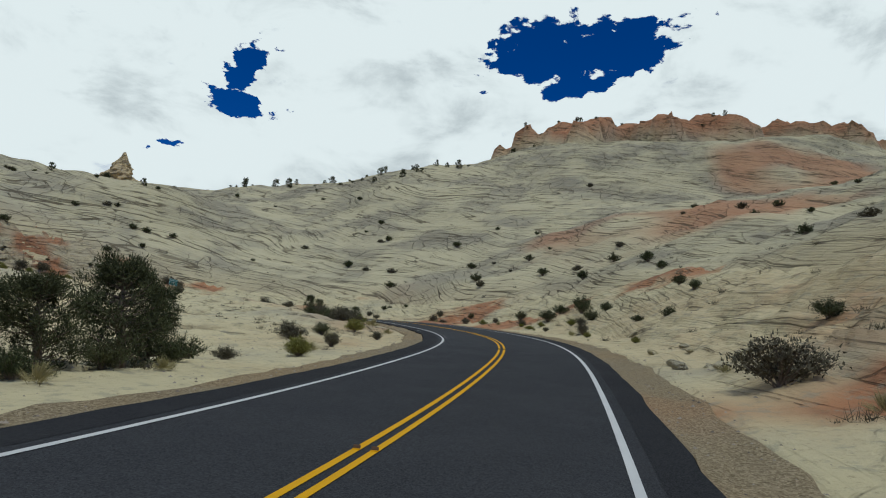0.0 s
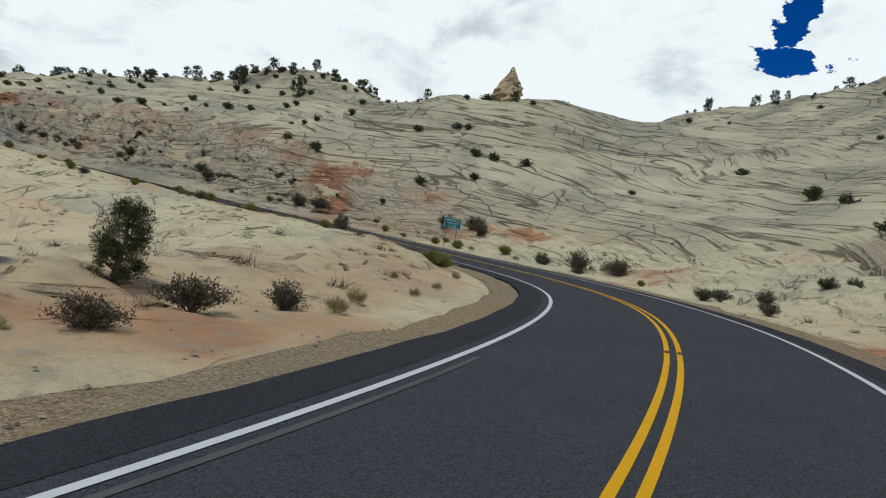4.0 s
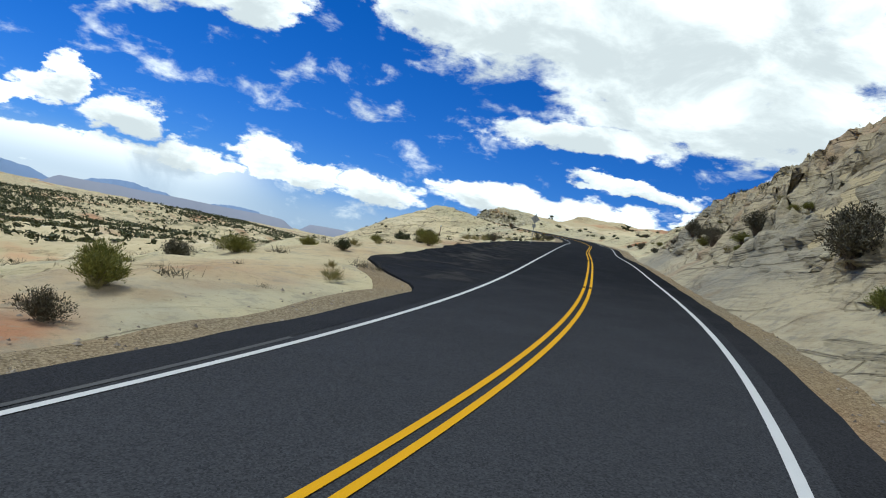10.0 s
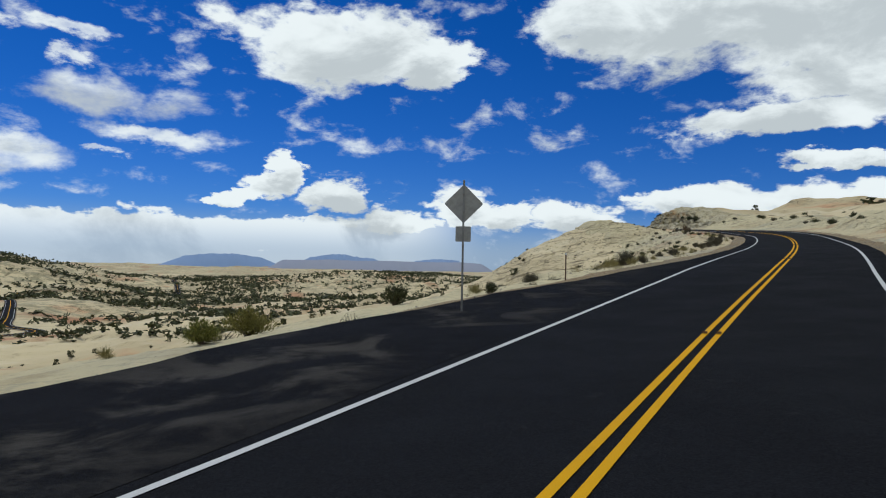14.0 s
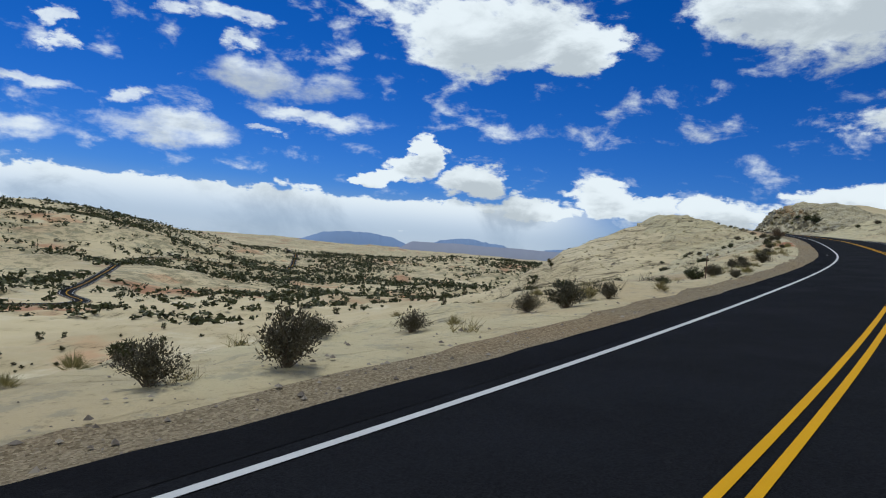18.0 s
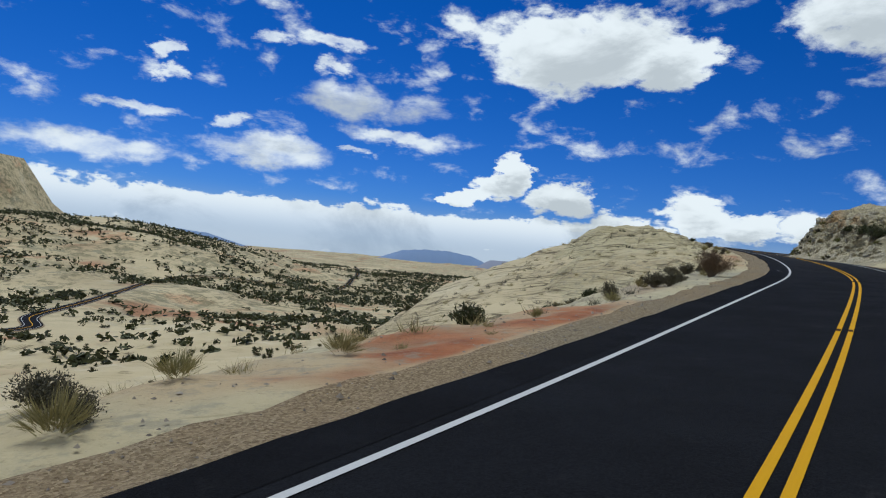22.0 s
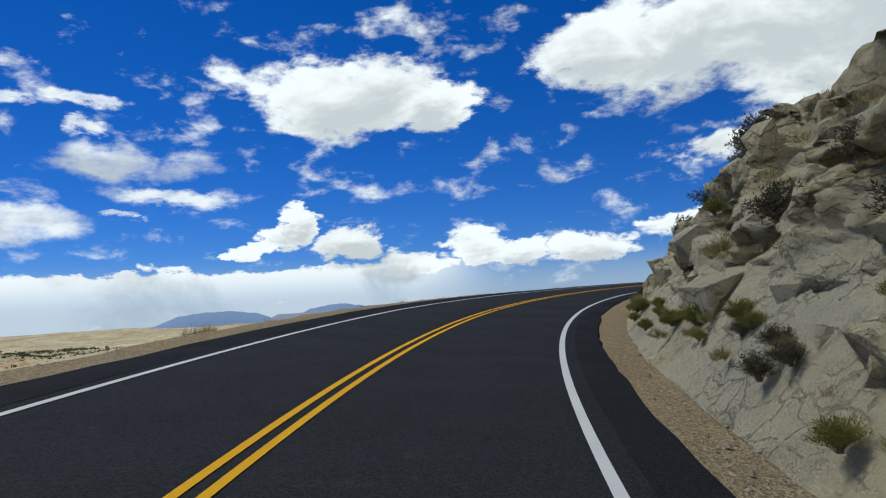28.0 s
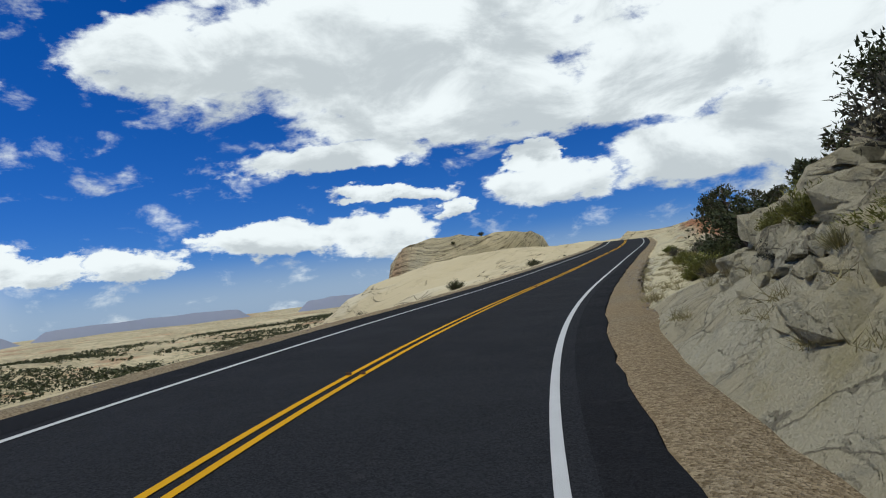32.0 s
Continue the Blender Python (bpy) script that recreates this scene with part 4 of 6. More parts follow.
def left_soil(s, o):
    a = np.abs(o)
    p = on_road(s, o)
    wob = fbm(p[..., 0] / 5, p[..., 1] / 5, seed=52)
    bank = 0.55 * smooth(s + 6 * wob, 50, 64) * (1 - smooth(s + 6 * wob, 205, 230)) * smooth(a + wob, 6.4, 7.6) * (1 - smooth(a + 2 * wob, 10.5, 15.5))
    bank = np.maximum(bank, 1.1 * smooth(s + 3 * wob, 110, 115) * (1 - smooth(s + 3 * wob, 131, 137)) * smooth(a + wob, 6.5, 7.2) * (1 - smooth(a + 2 * wob, 9.2, 11.0)))
    thin = 0.25 * smooth(s, 300, 330) * (1 - smooth(s, 395, 410)) * smooth(wob, 0.0, 0.5) * smooth(a, 6.5, 8)
    spot = 1.1 * smooth(s + 3 * wob, 369, 374) * (1 - smooth(s + 3 * wob, 382, 387)) * smooth(a, 5.8, 6.6) * (1 - smooth(a + wob, 9.0, 10.5))
    spot = np.maximum(spot, 0.75 * smooth(s + 4 * wob, 412, 420) * (1 - smooth(s + 4 * wob, 436, 442)) * smooth(a, 5.8, 6.8) * (1 - smooth(a + wob, 8.0, 9.5)))
    return np.clip(np.maximum(spot, np.maximum(bank, thin)) * (0.7 + 0.5 * wob), 0, 1)


FINE = list(np.arange(5.6, 12.0, 0.3)) + list(np.arange(12.0, 18, 0.5)) + list(np.arange(18.0, 28.0, 1.0))
MEDIUM = list(np.arange(5.1, 16.0, 0.14)) + list(np.arange(16.0, 28.0, 0.8))
CLOSE = list(np.arange(5.0, 9.6, 0.06)) + list(np.arange(9.6, 11.0, 0.12)) + list(np.arange(11.0, 16, 0.4)) + list(np.arange(16.0, 28.0, 1.0))
for s0, s1, label, mat in ((-60, 146, "pale cracked slickrock slope with rusty patches beside the road", ROCK), (146, 236, "steep layered tan rock cut beside the road", CUT_ROCK), (236, 310, "low tan rock bank beside the road", ROCK),
                           (310, 438, "low pale slickrock slope beside the road", ROCK), (438, 560, "blocky pale sandstone cliff with deep joints beside the road", CLIFF),
                           (560, 690, "low pale rock bank with reddish soil beside the road", ROCK)):
    me = slope_mesh("rock_slope", s0, s1, 0.22 if mat is CLIFF else 0.3 if mat is CUT_ROCK else 0.6, CLOSE if mat is CLIFF else MEDIUM if mat is CUT_ROCK else FINE, mat, right_soil, mat is CLIFF or mat is CUT_ROCK)
    tagged(new("rock_slope", me), label, "rock slope", kind="structure")
for s0, s1, label, mat in ((-60, 170, "low bank of pale and red earth inside the bend", ROCK), (170, 405, "pale sandstone ground falling away from the road", ROCK),
                           (405, 500, "rounded pale sandstone outcrop on the roadside", ROCK), (500, 690, "pale sandy ground falling away from the road", GROUND)):
    me = slope_mesh("earth_bank", s0, s1, 0.5, [-v for v in FINE], mat, left_soil)
    tagged(new("earth_bank", me), label, "earth bank", kind="structure")


def ground_at(s, o):
    """A place on the slopes or the open ground at arc length s and offset o."""
    sv, ov = np.array([float(s)]), np.array([float(o)])
    p = on_road(sv, ov)[0]
    if abs(o) < 22:
        bank = float(np.clip(o, -6, 6) * np.interp(s, S, RB))
        p[2] += float(slope_height(sv, ov)[0]) - bank * float(smooth(np.abs(ov), 6, 16)[0])
    else:
        p[2] = surface(p[0], p[1]) 
    return Vector(p)


# ---- road ----
s_road = np.arange(-60.0, 690.0, 1.0)
wob_l = 0.05 * fbm(s_road / 2.2, 0 * s_road, seed=61) + 0.04 * fbm(s_road / 0.7, 0 * s_road, seed=62)
wob_r = 0.04 * fbm(s_road / 2.4, 0 * s_road, seed=63) + 0.03 * fbm(s_road / 0.8, 0 * s_road, seed=64)
pull_out = smooth(s_road, 176, 184) * (1 - smooth(s_road, 226, 262))
left_edge = -(LANE + 1.25 + wob_l + pull_out * (4.2 + 2 * wob_l))
right_edge = LANE + 0.95 + wob_r
# paler asphalt along the first bends and the last stretch imitates sky sheen
road = new("road", grid_mesh("road", strip(s_road, left_edge, right_edge, 0.0, 14), ASPHALT, {"age": np.repeat(np.clip(0.75 + 0.25 * smooth(s_road, 20, 60) - smooth(s_road, 150, 200) + 0.32 * smooth(s_road, 400, 450), 0, 1), 15)}))
tagged(road, "dark two-lane asphalt road winding uphill", "road", kind="structure")
for name, a, b in (("shoulder_edge", left_edge, left_edge * 0 - LANE - 0.32), ("shoulder_edge", left_edge * 0 + LANE + 0.3, right_edge)):
    # the same painted sheen carried onto the shoulders
    wear_or_sheen = np.clip(0.75 + 0.25 * smooth(s_road, 20, 60) - smooth(s_road, 150, 200) + 0.32 * smooth(s_road, 400, 450), 0, 1)
    dusty = pull_out[:, None] * (np.array([0.5, 1.0, 0.9, 0.35]) if a[0] < -4 else np.zeros(4))
    tagged(new(name, grid_mesh(name, strip(s_road, a, b, 0.006, 3), FRESH, {"age": np.repeat(wear_or_sheen, 4), "dust": dusty})), "fresh black asphalt edge outside the white line", "road shoulder", kind="structure")
# the sides of the asphalt
for name, e, sgn in (("road_edge", left_edge, -1), ("road_edge", right_edge, 1)):
    top, foot = on_road(s_road, e, 0.006), on_road(s_road, e + sgn * 0.12, -0.16)
    pair = np.stack([top, foot] if sgn > 0 else [foot, top], 1)
    tagged(new(name, grid_mesh(name, pair, FRESH)), "crumbling black edge of the asphalt", "road edge", kind="structure")
fine_s = np.arange(-60.0, 690.0, 0.5)
for o, w, mat, name, label in ((-0.125, 0.055, YELLOW, "centre_line", "yellow line of the double centre marking"), (0.125, 0.055, YELLOW, "centre_line", "yellow line of the double centre marking"),
                               (-LANE, 0.065, WHITE, "edge_line", "white edge line on the asphalt"), (LANE, 0.065, WHITE, "edge_line", "white edge line on the asphalt")):
    tagged(new(name, grid_mesh(name, strip(fine_s, 0 * fine_s + o - w, 0 * fine_s + o + w, 0.011, 1), mat)), label, "road marking", kind="structure")
# ghosts of older lines beside the white one
for s0, s1, o in ((50, 84, -LANE + 0.26), (138, 168, -LANE - 0.24)):
    s_old = np.arange(s0, s1, 0.5)
    drift = o + 0.05 * np.sin(s_old / 4)
    tagged(new("scuffed_line", grid_mesh("scuffed_line", strip(s_old, drift - 0.06, drift + 0.05, 0.010, 1), SCUFF)), "faint grey ghost of an older edge line", "road marking", kind="structure")
# gravel between asphalt and slopes
for name, inner, outer in (("gravel_shoulder", right_edge - 0.05, right_edge + 1.6 + 2 * wob_r - 0.6 * smooth(s_road, 440, 450) + 0.5 * smooth(s_road, 488, 506) * (1 - smooth(s_road, 560, 575))), ("gravel_shoulder", left_edge - 1.35 - 2.5 * wob_l - 0.25 * smooth(s_road, 232, 250), left_edge + 0.05)):
    t = np.linspace(0, 1, 12)
    oo = inner[:, None] * (1 - t) + outer[:, None] * t
    ss = s_road[:, None] + 0 * oo
    p = on_road(ss, oo)
    drop = np.minimum(np.abs(oo - (inner if inner[0] > 0 else outer)[:, None]), 0.6) * -0.2
    slope = np.where(np.abs(oo) > 5.6, slope_height(ss.ravel(), oo.ravel()).reshape(oo.shape) + 0.05, -0.05)
    k = smooth(np.abs(oo), 5.2, 6.6)
    lift = (drop * 0.5 - 0.04) * (1 - k) + slope * k + 0.03 * fbm(p[..., 0] * 1.5, p[..., 1] * 1.5, seed=65, octaves=3)
    lift = lift - 0.12 * smooth(t, 0.9, 1.0) if inner[0] > 0 else lift - 0.25 * smooth(1 - t, 0.9, 1.0)
    talus = smooth(s_road, 488, 506) * (1 - smooth(s_road, 560, 575)) if inner[0] > 0 else 0 * s_road
    p[..., 2] += lift + 0.12 * talus[:, None] * np.sin(math.pi * np.clip(t * 1.1, 0, 1))
    me = grid_mesh(name, p, GRAVEL, {"soil": (right_soil if inner[0] > 0 else left_soil)(ss, oo) * 0.3})
    tagged(new(name, me), "grey and tan gravel shoulder along the asphalt", "gravel shoulder", kind="structure")

from mathutils.bvhtree import BVHTree

# ---- plants ----
def tube(verts, faces, path, radii, sides=5):
    """Adds a tapered tube along a path."""
    base = len(verts)
    for n, (p, r) in enumerate(zip(path, radii)):
        d = Vector(path[min(n + 1, len(path) - 1)]) - Vector(path[max(n - 1, 0)])
        d = d.normalized() if d.length > 1e-6 else Vector((0, 0, 1))
        u = d.orthogonal().normalized()
        v = d.cross(u)
        for k in range(sides):
            a = 2 * math.pi * k / sides
            verts.append(Vector(p) + (u * math.cos(a) + v * math.sin(a)) * r)
    for n in range(len(path) - 1):
        for k in range(sides):
            a, b = base + n * sides + k, base + n * sides + (k + 1) % sides
            faces.append((a, b, b + sides, a + sides))


def blades(rng, roots, ways, lengths, widths):
    """Many narrow three-cornered leaves at once: vertices and faces."""
    ways = ways / np.linalg.norm(ways, axis=1)[:, None]
    side = np.cross(ways, rng.normal(0, 1, ways.shape))
    side = side / (np.linalg.norm(side, axis=1)[:, None] + 1e-6) * widths[:, None]
    v = np.stack([roots - side, roots + side, roots + ways * lengths[:, None]], 1).reshape(-1, 3)
    return v, np.arange(len(v)).reshape(-1, 3)


def shrub_meshes(seed, width, tall, stems, leaves, leaf, spread_out, upright=0.5, slim=0.22):
    """Stems and leaves of a desert shrub of a given width and height: leaves stand thick on its outer shell."""
    rng = np.random.RandomState(seed)
    wv, wf = [], []
    a, r = rng.uniform(0, 6.28, stems), np.sqrt(rng.uniform(size=stems))
    reach = 1 + 0.22 * np.sin(a * 2 + seed) + 0.12 * np.sin(a * 5 + seed * 2)
    tip = np.stack([np.cos(a) * r * reach * width / 2, np.sin(a) * r * reach * width / 2, tall * rng.uniform(0.65, 1.0, stems) * np.sqrt(np.maximum(1 - 0.8 * r * r, 0.08))], 1)
    bend = tip * (0.4, 0.4, 0.5) + rng.uniform(-1, 1, (stems, 3)) * (width * 0.05, width * 0.05, 0)
    root = rng.uniform(-1, 1, (stems, 3)) * (width * 0.06, width * 0.06, 0) - (0, 0, 0.06 * tall)
    for k in range(min(stems, 40)):
        tube(wv, wf, [root[k], bend[k], tip[k]], [0.016 * tall, 0.010 * tall, 0.003], 4)
    n = stems * leaves
    pick = rng.randint(0, stems, n)
    t = rng.uniform(0.3, 1.05, n)[:, None] ** spread_out
    p = np.where(t < 0.5, root[pick] + (bend - root)[pick] * t * 2, bend[pick] + (tip - bend)[pick] * (t * 2 - 1))
    p = p + rng.normal(0, 1, (n, 3)) * width * 0.05 * (1, 1, 0.8)
    p[:, 2] = np.abs(p[:, 2]) + 0.01
    way = tip[pick] / (np.linalg.norm(tip[pick], axis=1)[:, None]) * upright + rng.normal(0, 1, (n, 3)) * 0.5 + (0, 0, 0.2)
    length = leaf * rng.uniform(0.6, 1.4, n)
    return (wv, wf), blades(rng, p, way, length, length * slim)


def tree_meshes(seed, tall, width, clumps, leaves, leaf=0.13, slim=0.26):
    """A twisted trunk with limbs, and a thick ragged crown of small sprays that reaches nearly to the ground."""
    rng = np.random.RandomState(seed)
    wv, wf = [], []
    lean = Vector((rng.uniform(-0.12, 0.12), rng.uniform(-0.12, 0.12), 1))
    spine = [lean * tall * t + Vector((rng.normal(), rng.normal(), 0)) * 0.03 * tall * t for t in (0, 0.25, 0.5, 0.75, 0.92)]
    spine[0] = Vector((0, 0, -0.3))
    tube(wv, wf, spine, [0.05 * tall, 0.04 * tall, 0.028 * tall, 0.016 * tall, 0.005 * tall], 7)
    roots, ways = [], []
    for _ in range(clumps):
        t = rng.uniform(0.02, 1.0)
        n = min(int(t * 0.9 * 4), 3)
        p = spine[n].lerp(spine[n + 1], min(t * 0.9 * 4 - n, 1))
        a = rng.uniform(0, 6.28)
        girth = math.sqrt(max(1 - ((t - 0.30) / 0.74) ** 2, 0.04))
        reach = width / 2 * girth * rng.uniform(0.45, 1.1)
        tip = p + Vector((math.cos(a) * reach, math.sin(a) * reach, reach * rng.uniform(0.1, 0.55)))
        tube(wv, wf, [p, p.lerp(tip, 0.5) + Vector((0, 0, -0.05 * reach)), tip], [0.014 * tall, 0.008 * tall, 0.003 * tall], 4)
        size = width * rng.uniform(0.08, 0.15)
        q = rng.normal(0, 1, (leaves, 3))
        q = q / np.linalg.norm(q, axis=1)[:, None] * (size * rng.uniform(0.45, 1.15, leaves))[:, None] * (1, 1, 1.2)
        roots.append(q + np.array(tip))
        ways.append(q / size * 0.6 + rng.normal(0, 0.5, q.shape) + (0.25 * math.cos(a), 0.25 * math.sin(a), 0.55))
    roots, ways = np.concatenate(roots), np.concatenate(ways)
    length = leaf * rng.uniform(0.6, 1.5, len(roots))
    return (wv, wf), blades(rng, roots, ways, length, length * slim)


def plant(name, wood, foliage, wood_name, leaf_name, leaf_mat, label, category, group):
    thing = new(name)
    thing.empty_display_size = 0.3
    tagged(part(wood_name, raw_mesh(wood_name, *wood, BARK), BARK, thing), "brown woody stems", kind="stuff")
    part(leaf_name, raw_mesh(leaf_name, *foliage, leaf_mat), leaf_mat, thing)
    return tagged(thing, label, category, group)


KINDS = {
    "sage": [plant("sagebrush", *shrub_meshes(100 + n, 1.5, 0.95 + 0.12 * n, 60, 50, 0.085, 0.8), "woody_base", "foliage", SAGE, "dark grey-brown rounded sagebrush on pale rock", "shrub", "desert shrubs") for n in range(3)],
    "dark": [plant("blackbrush", *shrub_meshes(120 + n, 1.7, 1.2, 64, 52, 0.085, 0.8), "woody_base", "foliage", JUNIPER, "dense dark green shrub growing from cracked sandstone", "shrub", "dark shrubs") for n in range(3)],
    "rabbit": [plant("rabbitbrush", *shrub_meshes(140 + n, 1.4, 0.95, 100, 46, 0.10, 0.75, 0.9, 0.13), "woody_base", "foliage", RABBIT, "bright yellow-green rabbitbrush on the roadside", "shrub", "yellow shrubs") for n in range(3)],
    "grass": [plant("grass_tuft", ([(0, 0, -0.1), (0.01, 0, -0.1), (0, 0.01, 0)], [(0, 1, 2)]), shrub_meshes(160 + n, 0.7, 0.5, 40, 12, 0.34, 0.6, 2.8, 0.022)[1], "root", "foliage", STRAW, "dry straw-coloured grass tuft at the road edge", "grass", "grass tufts") for n in range(3)],
    "juniper": [plant("juniper_tree", *tree_meshes(180 + n, 3.2 + 0.5 * n, 2.3, 120, 150, 0.10, 0.14), "trunk", "crown", JUNIPER, "small dark juniper tree with a ragged crown", "tree", "juniper trees") for n in range(3)],
    "bare": [plant("bare_shrub", *shrub_meshes(200 + n, 2.2, 1.6, 110, 46, 0.09, 0.75, 0.7, 0.09), "woody_base", "foliage", SAGE, "large half-bare brown shrub with fine twigs", "shrub", "brown shrubs") for n in range(2)],
    "twiggy": [plant("greasewood", *shrub_meshes(210, 2.1, 1.8, 150, 95, 0.11, 0.75, 0.8, 0.045), "woody_base", "foliage", TWIG, "large brown twiggy shrub on the gravel shoulder", "shrub", "brown shrubs")],
    "bank_juniper": [plant("juniper_tree", *tree_meshes(190, 3.6, 2.1, 260, 260, 0.085, 0.08), "trunk", "crown", JUNIPER, "tall dense dark juniper overhanging the rocky bank", "tree", "juniper trees")],
    "far_sage": [plant("saltbush", *shrub_meshes(220 + n, 1.6, 1.0, 26, 26, 0.2, 0.8), "woody_base", "foliage", SAGE, "small grey-brown saltbush on the pale slope", "shrub", "desert shrubs") for n in range(2)],
    "far_dark": [plant("cliffrose_bush", *shrub_meshes(230 + n, 1.8, 1.3, 28, 28, 0.21, 0.8), "woody_base", "foliage", JUNIPER, "dark rounded shrub rooted in a crack of the slickrock", "shrub", "dark shrubs") for n in range(3)],
    "far_oak": [plant("scrub_oak", *shrub_meshes(260 + n, 2.0, 1.5, 28, 28, 0.23, 0.8), "woody_base", "foliage", OLIVE, "olive scrub oak thicket on the pale slope", "shrub", "scrub oaks") for n in range(3)],
    "far_juniper": [plant("juniper_tree", *tree_meshes(240 + n, 3.4 + 0.6 * n, 2.9, 34, 26, 0.34), "trunk", "crown", JUNIPER, "dark juniper standing alone on pale sandstone", "tree", "juniper trees") for n in range(3)],
}
used = set()
random.seed(7)


def grow(kind, place, size, label=""):
    """Sets a plant of a kind at a place."""
    proto = random.choice(KINDS[kind])
    m = pose(place.x, place.y, place.z - 0.04, random.uniform(-5, 5), random.uniform(-5, 5), random.uniform(0, 360)) @ Matrix.Diagonal((size * random.uniform(0.9, 1.15), size * random.uniform(0.9, 1.15), size * random.uniform(0.85, 1.1), 1))
    if proto not in used:
        used.add(proto)
        ob = proto
        ob.matrix_basis = m
    else:
        ob = copy_thing(proto, m)
        ob.matrix_basis = m
    if label:
        tagged(ob, label)
    return ob


